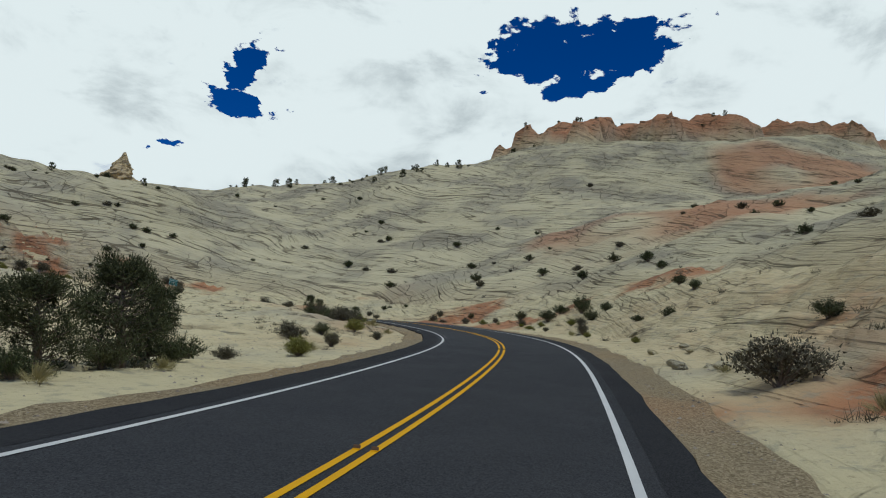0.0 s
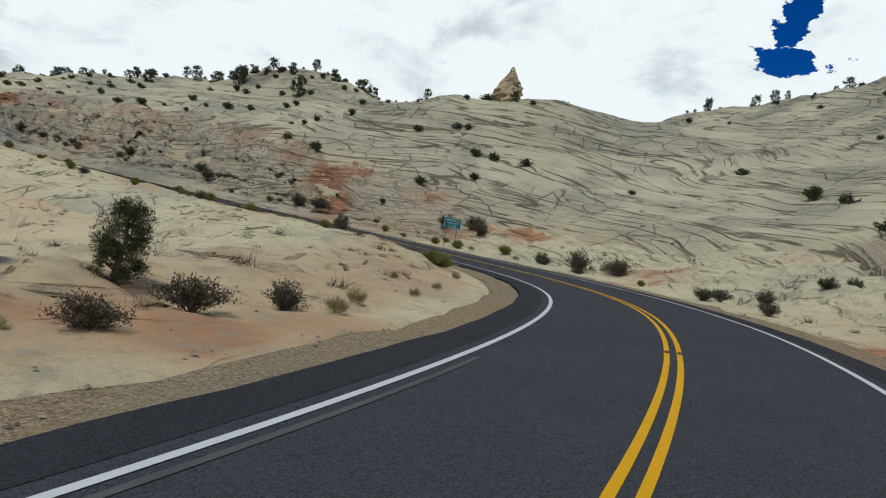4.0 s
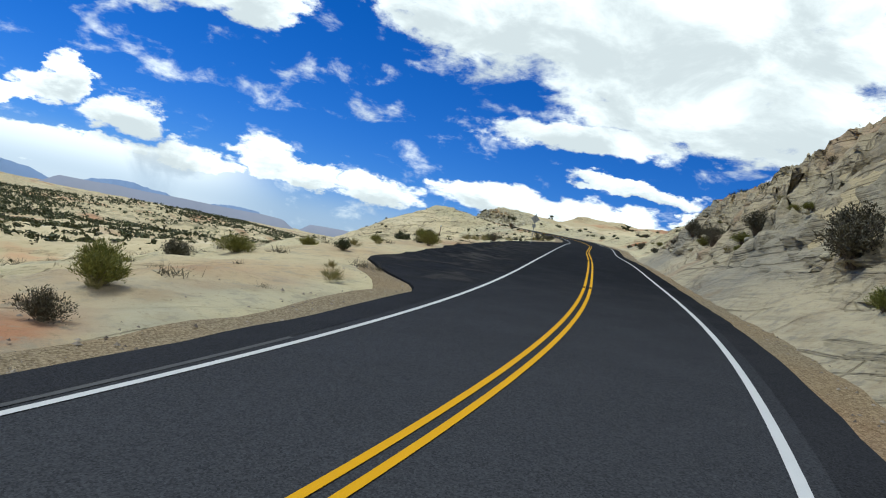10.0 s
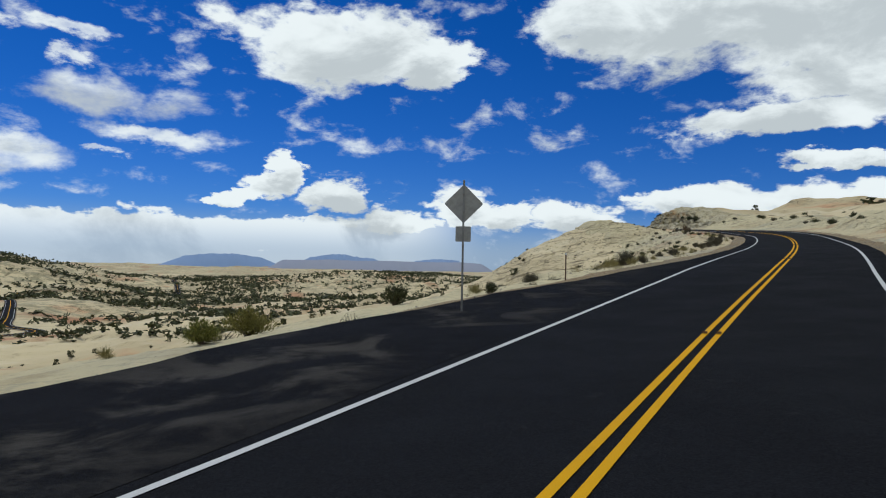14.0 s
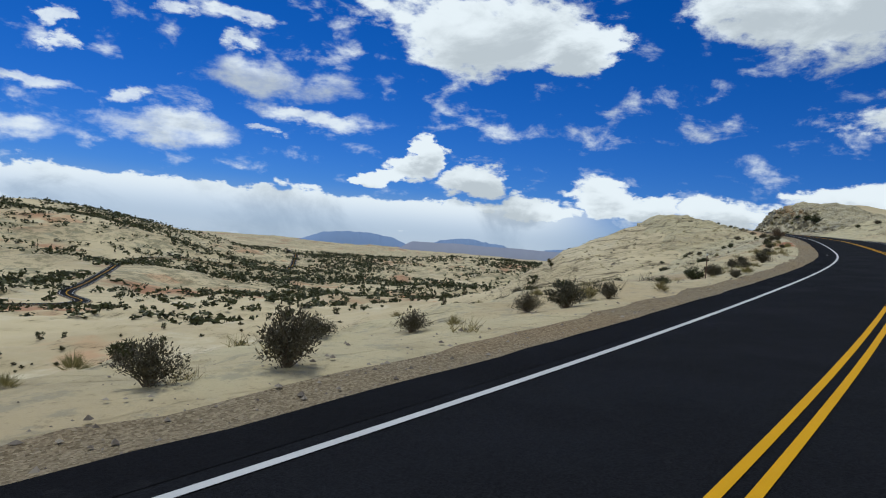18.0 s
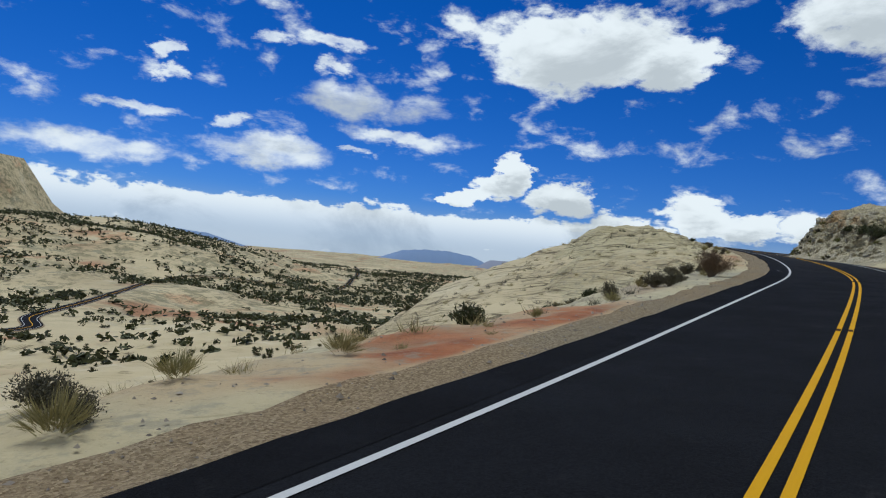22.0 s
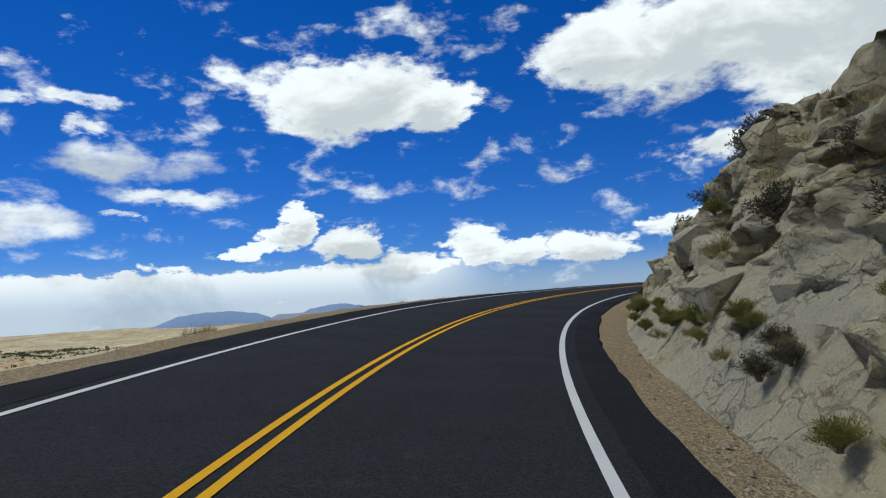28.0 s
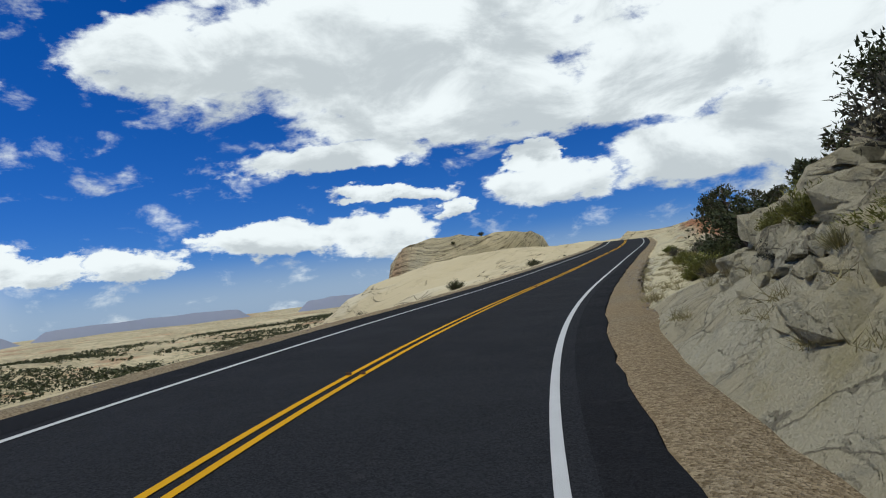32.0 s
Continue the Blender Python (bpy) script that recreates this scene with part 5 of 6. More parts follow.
# plants that stand out: kind, arc length, offset, size, label
MARKED = [
    ("juniper", 19.2, -9.8, 0.75, ""), ("juniper", 21.6, -9.3, 0.95, ""), ("juniper", 23.4, -9.8, 0.62, ""), ("juniper", 17.4, -10.6, 0.7, ""), ("dark", 20.4, -9.0, 0.7, ""), ("dark", 23.0, -8.8, 0.7, ""), ("dark", 24.4, -9.2, 0.8, ""), ("sage", 26, -8.6, 0.55, ""), ("dark", 18, -9.4, 0.7, ""),
    ("rabbit", 53, -9.6, 1.0, ""), ("rabbit", 29.5, -7.4, 0.85, ""), ("sage", 39, -11, 1.1, ""), ("rabbit", 68.6, -8.9, 0.95, ""), ("sage", 69.6, -9.7, 0.9, ""), ("juniper", 71, -8.9, 0.32, ""), ("juniper", 74, -8.6, 0.42, ""), ("juniper", 75.2, -9.4, 0.4, ""), ("dark", 69, -11.8, 0.9, ""), ("dark", 68, -13.4, 0.8, ""),
    ("rabbit", 110.6, -8.2, 1.0, ""), ("rabbit", 112.4, -8.0, 0.8, ""), ("rabbit", 109, -8.8, 0.8, ""), ("grass", 115, -7.6, 1.0, ""), ("rabbit", 127, -9.8, 0.6, ""), ("sage", 128, -12.4, 1.1, ""), ("rabbit", 132, -12.6, 0.7, ""), ("rabbit", 137, -13.6, 0.7, ""), ("dark", 44, -10.5, 0.7, ""), ("sage", 60, -11, 1.4, ""), ("dark", 68, -11.5, 0.8, ""), ("sage", 66, -9.5, 0.9, ""), ("grass", 58, -8.5, 1.0, ""),
    ("juniper", 80, -12.5, 0.45, ""), ("juniper", 83, -11, 0.5, ""), ("rabbit", 74, -11, 0.9, ""), ("sage", 76, -12, 1.2, ""), 
    ("sage", 23.6, 7.9, 1.35, "large dark sagebrush beside the gravel shoulder"), ("dark", 24, 12.5, 1.0, ""), ("rabbit", 14.5, 8.3, 0.7, ""), ("grass", 12, 8.2, 1.3, ""), ("grass", 9.5, 8.4, 1.4, ""), ("grass", 10.6, 8.1, 1.1, ""),
    ("dark", 33, 13, 0.8, ""), ("dark", 50, 12, 0.8, ""), ("dark", 62, 11, 1.0, ""), ("dark", 66, 12, 1.3, ""), ("dark", 70, 10.5, 1.2, ""), ("dark", 72, 13, 1.0, ""), ("dark", 77, 11, 0.9, ""), ("dark", 58, 17, 0.9, ""),
    ("dark", 132, 9.0, 1.2, ""), ("sage", 128, 9.5, 1.6, ""), ("sage", 124, 9.8, 1.5, ""), ("rabbit", 136, 8.2, 0.9, ""), ("rabbit", 141.5, 7.4, 1.0, ""), ("rabbit", 144.5, 7.3, 0.9, ""), ("rabbit", 152, 7.6, 0.8, ""),
    ("sage", 146, 15.5, 2.0, ""), ("sage", 144, 13.5, 1.7, ""), ("sage", 149, 14.5, 1.9, ""), ("sage", 163, 8.6, 1.9, ""), ("sage", 166, 8.2, 1.6, ""), ("dark", 157, 20, 1.2, ""), ("dark", 172, 18, 1.4, ""), ("dark", 178, 20, 1.5, ""),
    ("rabbit", 163, -10.2, 1.05, ""), ("rabbit", 164, -11.6, 1.0, ""), ("sage", 160, -12.0, 0.9, ""), ("rabbit", 168.5, -8.9, 0.8, ""), ("rabbit", 154, -10.2, 1.1, ""), ("rabbit", 152, -11.4, 1.0, ""), ("rabbit", 172, -12, 0.9, ""), ("dark", 185, -10.6, 0.6, ""), ("rabbit", 158, -12.5, 0.8, ""), ("rabbit", 181, -13.5, 0.9, ""), ("sage", 178, -14, 0.8, ""), ("rabbit", 196.6, -9.7, 1.0, "upright green rabbitbrush at the edge of the lay-by"), ("dark", 198, -10.6, 0.45, ""), ("dark", 207, -12.3, 0.8, ""),
    ("sage", 181, 7.9, 1.4, ""), ("sage", 183, 8.5, 1.5, ""), ("rabbit", 176, 7.2, 0.7, ""), ("sage", 196, 8.2, 1.2, ""), ("bare", 206, 7.8, 0.8, ""), ("sage", 214, 8.3, 1.1, ""), ("sage", 219, 8.4, 1.2, ""),
    ("bare", 224, -9.5, 0.75, ""), ("grass", 216, -10.2, 0.9, ""), ("grass", 214, -10.6, 0.8, ""), ("grass", 218, -9.6, 0.8, ""),
    ("twiggy", 404.2, -7.4, 1.0, "large brown rounded shrub on the gravel shoulder"), ("sage", 408.3, -8.0, 0.5, ""), ("sage", 318, -6.3, 0.45, ""), ("grass", 321, -6.4, 0.7, ""), ("grass", 309, -6.8, 0.6, ""), ("dark", 313, -8.0, 0.35, ""), ("sage", 421, -12, 0.8, ""), ("dark", 452, -10.5, 0.5, ""), ("grass", 449, -8.6, 1.0, ""), ("grass", 440, -9.5, 0.9, ""), ("sage", 444, -9.0, 0.7, ""),
    ("dark", 449, 8.6, 1.7, ""), ("dark", 454, 8.8, 1.2, ""), ("dark", 459, 8.4, 1.0, ""), ("dark", 466, 9.6, 0.7, ""), ("sage", 470, 8.9, 0.5, ""), ("sage", 478, 9.4, 0.5, ""), ("sage", 484, 7.7, 0.55, ""), ("sage", 482, 7.3, 0.4, ""), ("bare", 486, 9.4, 0.45, ""), ("bare", 491, 9.8, 0.5, ""),
    ("sage", 497, 9.6, 1.3, ""), ("dark", 499, 10.2, 1.2, ""), ("dark", 501, 10.8, 1.0, ""), ("dark", 513, 9.5, 1.5, ""), ("dark", 511, 9.9, 1.2, ""), ("sage", 510, 7.8, 1.1, ""), ("sage", 515, 7.9, 0.8, ""),
    ("bank_juniper", 533.0, 7.9, 0.78, "tall dark juniper overhanging the rocky bank"), ("dark", 534, 10, 1.6, ""), ("sage", 539, 9.2, 1.0, ""), ("sage", 549, 8.6, 1.4, ""), ("dark", 554, 10.4, 1.5, ""), ("dark", 558, 8.2, 1.3, ""), ("rabbit", 561, 7.3, 0.9, ""), ("dark", 567, 8.6, 1.4, ""),
    ("dark", 592, -9.5, 0.9, ""), ("dark", 600, -12, 0.8, ""), ("dark", 620, -8.5, 1.0, ""),
]
MARKED += [(random.choice(("rabbit", "grass", "grass", "sage")), random.uniform(452, 530), random.uniform(5.35, 6.0), random.uniform(0.2, 0.45), "") for _ in range(64)]
MARKED += [(random.choice(("rabbit", "grass", "sage")), random.uniform(474, 540), random.uniform(5.7, 6.6), random.uniform(0.2, 0.42), "") for _ in range(34)]
for kind, s, o, size, label in MARKED:
    grow(kind, ground_at(s, o), size, label)
# scattered shrubs on the slickrock above the road
for _ in range(190):
    s, o = random.uniform(30, 270), 11 + 95 * random.random() ** 1.4
    near_by = o < 17
    grow(random.choice(("dark", "dark", "sage") if near_by else ("far_dark", "far_dark", "far_sage")), ground_at(s, o), random.uniform(0.5, 0.9 if near_by else 1.25))
for _ in range(60):
    s, o = random.uniform(285, 440), random.uniform(9, 40)
    grow(random.choice(("dark", "sage")), ground_at(s, o), random.uniform(0.5, 1.1))
# tufts and low shrubs along both shoulders
for lo, hi, side, count, kinds in ((0, 170, 1, 46, ("grass", "rabbit", "sage")), (0, 170, -1, 34, ("grass", "sage", "grass")), (170, 300, 1, 26, ("sage", "grass", "rabbit")), (170, 235, -1, 14, ("grass", "rabbit")),
                                   (240, 405, -1, 58, ("grass", "grass", "sage")), (405, 500, -1, 26, ("grass", "sage")), (440, 500, 1, 34, ("grass", "rabbit", "sage")), (500, 600, 1, 60, ("grass", "sage", "rabbit"))):
    for _ in range(count):
        s = random.uniform(lo, hi)
        o = side * (random.uniform(7.0, 9.4) + (4.0 * float(smooth(np.array([s]), 176, 186)[0] * (1 - smooth(np.array([s]), 226, 258)[0])) if side < 0 else 0.0))
        grow(random.choice(kinds), ground_at(s, o), random.uniform(0.4, 0.85))
# pines and junipers along the crests and beside the far road
for n in range(150):
    # along the skyline of the slope as it stands over the bend
    a, d = radians(-12 + 112 * n / 150 + random.uniform(-0.6, 0.6)), np.arange(70.0, 380.0, 4.0)
    x, y = -10 - np.sin(a) * d, 50 + np.cos(a) * d
    k = int(np.argmax((surfaces(x, y) - 6.0) / d))
    q = random.uniform(-6, 9)
    x, y = float(x[k] - math.sin(a) * q), float(y[k] + math.cos(a) * q)
    if math.hypot(x + 126, y - 139) > 13 and vnoise(np.array([a * 9]), np.array([0.0]), seed=77)[0] > -0.35:
        grow(random.choice(("far_juniper", "far_oak")), Vector((x, y, surface(x, y))), random.uniform(0.4, 0.85))
for _ in range(70):
    x, y = -200 + random.gauss(0, 20), 117 + random.gauss(0, 11)
    grow(random.choice(("far_juniper", "far_oak", "far_oak")), Vector((x, y, surface(x, y))), random.uniform(0.6, 1.2))
for _ in range(34):
    s, o = random.uniform(575, 690), random.uniform(13, 40)
    grow("far_juniper", ground_at(s, o), random.uniform(0.7, 1.2))
for _ in range(30):
    s, o = random.uniform(225, 330), random.uniform(60, 150)
    grow("far_juniper", ground_at(s, o), random.uniform(0.7, 1.2))
# nearer valley trees, and shrubs on the falling ground
seeds = np.random.RandomState(44)
taken = 0
while taken < 400:
    s, o = seeds.uniform(190, 600), -13 - 205 * seeds.uniform() ** 1.15
    q = ground_at(s, o)
    clump = float(fbm(np.array([q.x / 24]), np.array([q.y / 24]), seed=83)[0])
    if clump + seeds.uniform(-0.6, 0.6) < 0.05:
        continue
    taken += 1
    grow(random.choice(("far_juniper", "far_oak", "far_oak", "far_sage") if o < -45 else ("far_dark", "far_sage", "far_sage")), q, random.uniform(0.45, 0.95))


for n in range(110):
    grow(("far_sage", "grass", "far_dark")[n % 3], ground_at(random.uniform(235, 420), -random.uniform(8.5, 44)), random.uniform(0.3, 0.7))
# far woodland: too many to count
def scatter_far(count, seed, lo, hi, clumps, big, label):
    """Trees over the valley between two distances from the road."""
    rng = np.random.RandomState(seed)
    x, y = rng.uniform(-2200, 900, count * 9), -60 - 1900 * rng.uniform(size=count * 9) ** 1.4
    d = np.hypot(x + 220, y + 60)
    keep = fbm(x / 150, y / 150, seed=81) + 0.5 * fbm(x / 40, y / 40, seed=82) + rng.uniform(-0.5, 0.5, x.size) > 0.08 + 0.75 * (1 - smooth(d, 150, 480))
    clear = np.min([np.hypot(x - a, y - b) for a, b in zip(RX[::15], RY[::15])], 0) > 26
    bench = np.min([np.hypot(x - a, y - b) for a, b, _ in BENCH], 0) > 14
    keep = keep & clear & bench & (d > lo) & (d < hi)
    x, y = x[keep][:count], y[keep][:count]
    z, n = surfaces(x, y), len(x)
    w, h = big * rng.uniform(1.3, 3.4, n), big * rng.uniform(1.4, 3.2, n)
    reach = np.stack([w * 0.35, w * 0.35, h * 0.2], 1)[:, None]
    c = np.stack([x, y, z + h * 0.45], 1)[:, None] + rng.normal(0, 1, (n, clumps, 3)) * reach
    t = rng.normal(0, 1, (n, clumps, 4, 3))
    t = t / np.linalg.norm(t, axis=3)[..., None] * np.stack([w * 0.5, w * 0.5, h * 0.35], 1)[:, None, None]
    verts = (c[:, :, None] + t).reshape(-1, 3)
    first = np.arange(n * clumps)[:, None, None] * 4
    faces = (first + np.array([(0, 1, 2), (0, 2, 3), (0, 1, 3), (1, 2, 3)])).reshape(-1, 3)
    tagged(new("far_woodland", raw_mesh("far_woodland", verts, faces, JUNIPER)), label, "woodland", kind="stuff")


scatter_far(4600, 5, 120, 450, 10, 1.35, "olive junipers scattered over the near side of the valley")
scatter_far(34000, 6, 450, 2600, 5, 2.1, "scattered dark junipers and pines over the pale valley")


def low_scrub(name, count, seed, s_range, o_range, size, material, label):
    """Low tufts strewn over the slopes: too many to count."""
    rng = np.random.RandomState(seed)
    s, o = rng.uniform(*s_range, count * 2), rng.uniform(*o_range, count * 2)
    p = on_road(s, o)
    keep = fbm(p[:, 0] / 16, p[:, 1] / 16, seed=seed) + rng.uniform(-0.7, 0.7, len(s)) > 0.0
    s, o, p = s[keep][:count], o[keep][:count], p[keep][:count]
    near = np.abs(o) < 22
    p[near, 2] += slope_height(s[near], o[near]) - np.clip(o[near], -6, 6) * np.interp(s[near], S, RB) * smooth(np.abs(o[near]), 6, 16)
    p[~near, 2] = surfaces(p[~near, 0], p[~near, 1])
    n = 60
    tall = rng.uniform(*size, len(p))
    roots = np.repeat(p, n, 0)
    h = np.repeat(tall, n)
    way = rng.normal(0, 1, roots.shape) * (0.8, 0.8, 0.4) + (0, 0, 0.9)
    roots = roots + rng.normal(0, 1, roots.shape) * (h * 0.38)[:, None] * (1, 1, 0.15) - (0, 0, 0.02)
    v, f = blades(rng, roots, way, h * rng.uniform(0.5, 1.1, len(h)), h * 0.022)
    tagged(new(name, raw_mesh(name, v, f, material)), label, "scrub", kind="stuff")


low_scrub("low_scrub", 900, 101, (232, 470), (-70, -8.2), (0.2, 0.6), SAGE, "low grey-green scrub strewn over the pale slope")
low_scrub("dry_tufts", 700, 103, (232, 480), (-40, -6.8), (0.2, 0.55), STRAW, "dry straw tufts strewn over the sandy ground")
low_scrub("low_scrub", 500, 105, (-10, 230), (7.5, 75), (0.15, 0.5), SAGE, "low grey-green scrub rooted in cracks of the slickrock")
low_scrub("low_scrub", 420, 107, (20, 215), (-30, -7.2), (0.15, 0.5), SAGE, "low grey-green scrub on the earth bank")
low_scrub("dry_tufts", 360, 109, (445, 600), (5.6, 9.0), (0.12, 0.4), STRAW, "dry tufts on the talus below the rock face")
low_scrub("low_scrub", 260, 111, (480, 640), (-24, -6.4), (0.15, 0.45), SAGE, "low scrub on the sandy ground beyond the road")
# shrubs on the mesa
for _ in range(26):
    x, y = -545 + random.uniform(-60, 70), -345 + random.uniform(-36, 46)
    grow(random.choice(("far_dark", "far_dark", "far_sage")), Vector((x, y, surface(x, y))), random.uniform(0.8, 1.3))


# ---- rocks ----
def boulder_mesh(seed):
    bm = bmesh.new()
    bmesh.ops.create_icosphere(bm, subdivisions=3, radius=1.0)
    for v in bm.verts:
        p = v.co * 1.4 + Vector((seed * 7.1, 0, 0))
        k = 1 + 0.35 * noise.noise(p) + 0.15 * noise.noise(p * 3)
        flat = max(abs(v.co.x), abs(v.co.y), abs(v.co.z) * 1.2)
        v.co = v.co * k * (0.75 + 0.25 / flat)
        v.co.z *= 0.7
    me = bpy.data.meshes.new("boulder")
    bm.to_mesh(me)
    bm.free()
    me.materials.append(CLIFF)
    me.attributes.new("soil", "FLOAT", "POINT")
    return me


BOULDERS = [boulder_mesh(n) for n in range(4)]
for n in range(110):
    zone = random.choice(((442, 470), (470, 505), (500, 560), (5, 60), (150, 225)))
    s, o = random.uniform(*zone), random.uniform(6.8, 9.6)
    p = ground_at(s, o)
    r = random.uniform(0.08, 0.32)
    ob = new("boulder", random.choice(BOULDERS))
    ob.matrix_basis = pose(p.x, p.y, p.z + r * 0.15, random.uniform(-25, 25), random.uniform(-25, 25), random.uniform(0, 360)) @ Matrix.Diagonal((r * random.uniform(0.8, 1.6), r, r * random.uniform(0.7, 1.1), 1))
    tagged(ob, "fallen block of pale sandstone below the rock face", "rock", "fallen rocks")


def block_mesh(seed):
    """An angular joint block: the hull of random places in a box, with broken corners."""
    rng = np.random.RandomState(seed)
    bm = bmesh.new()
    for _ in range(16):
        q = rng.uniform(-1, 1, 3)
        q = q / np.max(np.abs(q)) * rng.uniform(0.75, 1.0)
        bm.verts.new(Vector(q))
    made = bmesh.ops.convex_hull(bm, input=bm.verts[:])
    loose = [v for v in bm.verts if not v.link_faces]
    bmesh.ops.delete(bm, geom=loose, context="VERTS")
    bmesh.ops.recalc_face_normals(bm, faces=bm.faces[:])
    me = bpy.data.meshes.new("rock_block")
    bm.to_mesh(me)
    bm.free()
    return me


def rock_blocks(owner, material, s0, s1, top, count, seed, small, large):
    """Joint blocks that stand out of a rock face, as parts of it."""
    rng = np.random.RandomState(seed)
    shapes = [block_mesh(seed + n) for n in range(12)]
    for me in shapes:
        me.materials.append(material)
    face = BVHTree.FromPolygons([v.co for v in owner.data.vertices], [tuple(f.vertices) for f in owner.data.polygons])
    made = 0
    while made < count:
        s, up = rng.uniform(s0, s1), 0.25 + (top - 0.25) * rng.uniform()
        th = float(np.interp(s, S, TH))
        eye = Vector(on_road(np.array([s]), np.array([3.0]), up)[0])
        out = Vector((math.cos(th), math.sin(th), 0.12)).normalized()
        hit = face.ray_cast(eye, out, 12.0)
        if hit[0] is None or hit[1].z > 0.85:
            count -= 1
            continue
        made += 1
        a = small + (large - small) * rng.uniform() ** 1.6
        p = hit[0] + out * a * 0.12
        ob = new("rock_block", shapes[rng.randint(len(shapes))])
        ob.matrix_basis = pose(p.x, p.y, p.z, rng.normal(0, 16), rng.normal(-14, 12), math.degrees(th) + rng.normal(0, 16)) @ Matrix.Diagonal((a * rng.uniform(0.55, 0.8), a * rng.uniform(0.8, 1.4), a * rng.uniform(0.5, 0.9), 1))
        ob.parent = owner


for owner in [ob for ob in scene.objects if ob.name.startswith("rock_slope")]:
    if owner.data.materials[0] == CLIFF:
        rock_blocks(owner, CLIFF, 449, 522, 6.4, 520, 300, 0.2, 0.8)
        rock_blocks(owner, CLIFF, 508, 560, 5.6, 480, 330, 0.15, 0.6)


def stones(count, seed, s0=0, s1=600, reach=1.7, small=0.015, large=0.06, sides=(1, -1), label="loose grey and tan stones on the gravel shoulders"):
    """Loose stones beside the asphalt."""
    rng = np.random.RandomState(seed)
    s = rng.uniform(s0, s1, count)
    side = rng.choice(sides, count)
    edge = np.where(side > 0, np.interp(s, s_road, right_edge), -np.interp(s, s_road, left_edge))
    o = side * (edge + 0.10 + reach * rng.uniform(size=count) ** 1.3)
    p = on_road(s, o)
    k = smooth(np.abs(o), 5.2, 6.6)
    p[:, 2] += -0.08 * (1 - k) + (slope_height(s, o) + 0.05) * k
    verts, faces = [], []
    for c in p:
        r = small + (large - small) * rng.uniform() ** 2.5
        n = len(verts)
        t = np.array([(1, 0, 0), (-1, 0, 0), (0, 1, 0), (0, -1, 0), (0, 0, 0.8), (0, 0, -0.6)]) * rng.uniform(0.6, 1.3, (6, 1)) * r
        a = rng.uniform(0, 6.28)
        rot = np.array([[math.cos(a), -math.sin(a), 0], [math.sin(a), math.cos(a), 0], [0, 0, 1]])
        verts.extend((c + t @ rot.T).tolist())
        faces.extend([(n, n + 2, n + 4), (n + 2, n + 1, n + 4), (n + 1, n + 3, n + 4), (n + 3, n, n + 4)])
    k = Mat("loose_stones", 0.9, 0.2)
    mat = k.done(k.mix(k.island(), (0.13, 0.105, 0.085), (0.38, 0.33, 0.26)))
    tagged(new("loose_stones", raw_mesh("loose_stones", verts, faces, mat)), label, "stones", kind="stuff")


stones(9000, 9)
stones(4200, 19, 225, 480, 15.0, 0.02, 0.075, (-1,), "scattered pale stones on the sandy slope")
stones(2600, 29, 0, 225, 12.0, 0.02, 0.075, (1, -1), "scattered pale stones on the slopes of the bend")
stones(2400, 39, 440, 600, 1.6, 0.02, 0.07, (1,), "crumbled stones on the talus below the rock face")


def rock_spire():
    """The pointed butte on the crest."""
    thing = new("rock_spire")
    bx, by = -126.0, 139.0
    bz = surface(bx, by)
    top = 58.6
    rows, cols = 34, 40
    g = np.zeros((rows, cols + 1, 3))
    for i in range(rows):
        t = i / (rows - 1)
        for j in range(cols + 1):
            a = 2 * math.pi * (j % cols) / cols
            r = 7.2 * (1 - t) ** 1.35 + 1.2 * (1 - t) ** 0.5 + 0.3
            r *= 1 + 0.5 * noise.noise(Vector((math.cos(a) * 1.2, math.sin(a) * 1.2, t * 5))) + 0.35 * noise.noise(Vector((math.cos(a) * 3, math.sin(a) * 3, t * 18)))
            g[i, j] = (math.cos(a) * r + 0.8 * t * t, math.sin(a) * r * 0.8, -6.0 + (top - bz + 6.0) * t)
    part("pinnacle", grid_mesh("pinnacle", g, ROCK, {"soil": np.full((rows, cols + 1), 0.3)}, False), ROCK, thing)
    thing.matrix_basis = pose(bx, by, bz)
    tagged(thing, "pointed tan sandstone spire on the crest of the slope", "rock spire")


rock_spire()


# ---- signs and small road things ----
def box_mesh(name, sx, sy, sz, material, bevel=0.0):
    bm = bmesh.new()
    bmesh.ops.create_cube(bm, size=1.0, matrix=Matrix.Diagonal((sx, sy, sz, 1)))
    if bevel:
        bmesh.ops.bevel(bm, geom=bm.edges[:], offset=bevel, segments=2, affect="EDGES")
    me = bpy.data.meshes.new(name)
    bm.to_mesh(me)
    bm.free()
    me.materials.append(material)
    return me


def rounded_plate(name, w, h, r, thick, material):
    """An upright plate with round corners, in the xz plane, facing -y."""
    bm = bmesh.new()
    ring = []
    for cx, cz, a0 in ((w / 2 - r, h / 2 - r, 0), (-w / 2 + r, h / 2 - r, 90), (-w / 2 + r, -h / 2 + r, 180), (w / 2 - r, -h / 2 + r, 270)):
        for k in range(5):
            a = radians(a0 + k * 22.5)
            ring.append(bm.verts.new((cx + r * math.cos(a), 0, cz + r * math.sin(a))))
    face = bm.faces.new(ring)
    made = bmesh.ops.extrude_face_region(bm, geom=[face])
    bmesh.ops.translate(bm, verts=[v for v in made["geom"] if isinstance(v, bmesh.types.BMVert)], vec=(0, thick, 0))
    bmesh.ops.recalc_face_normals(bm, faces=bm.faces[:])
    me = bpy.data.meshes.new(name)
    bm.to_mesh(me)
    bm.free()
    me.materials.append(material)
    return me


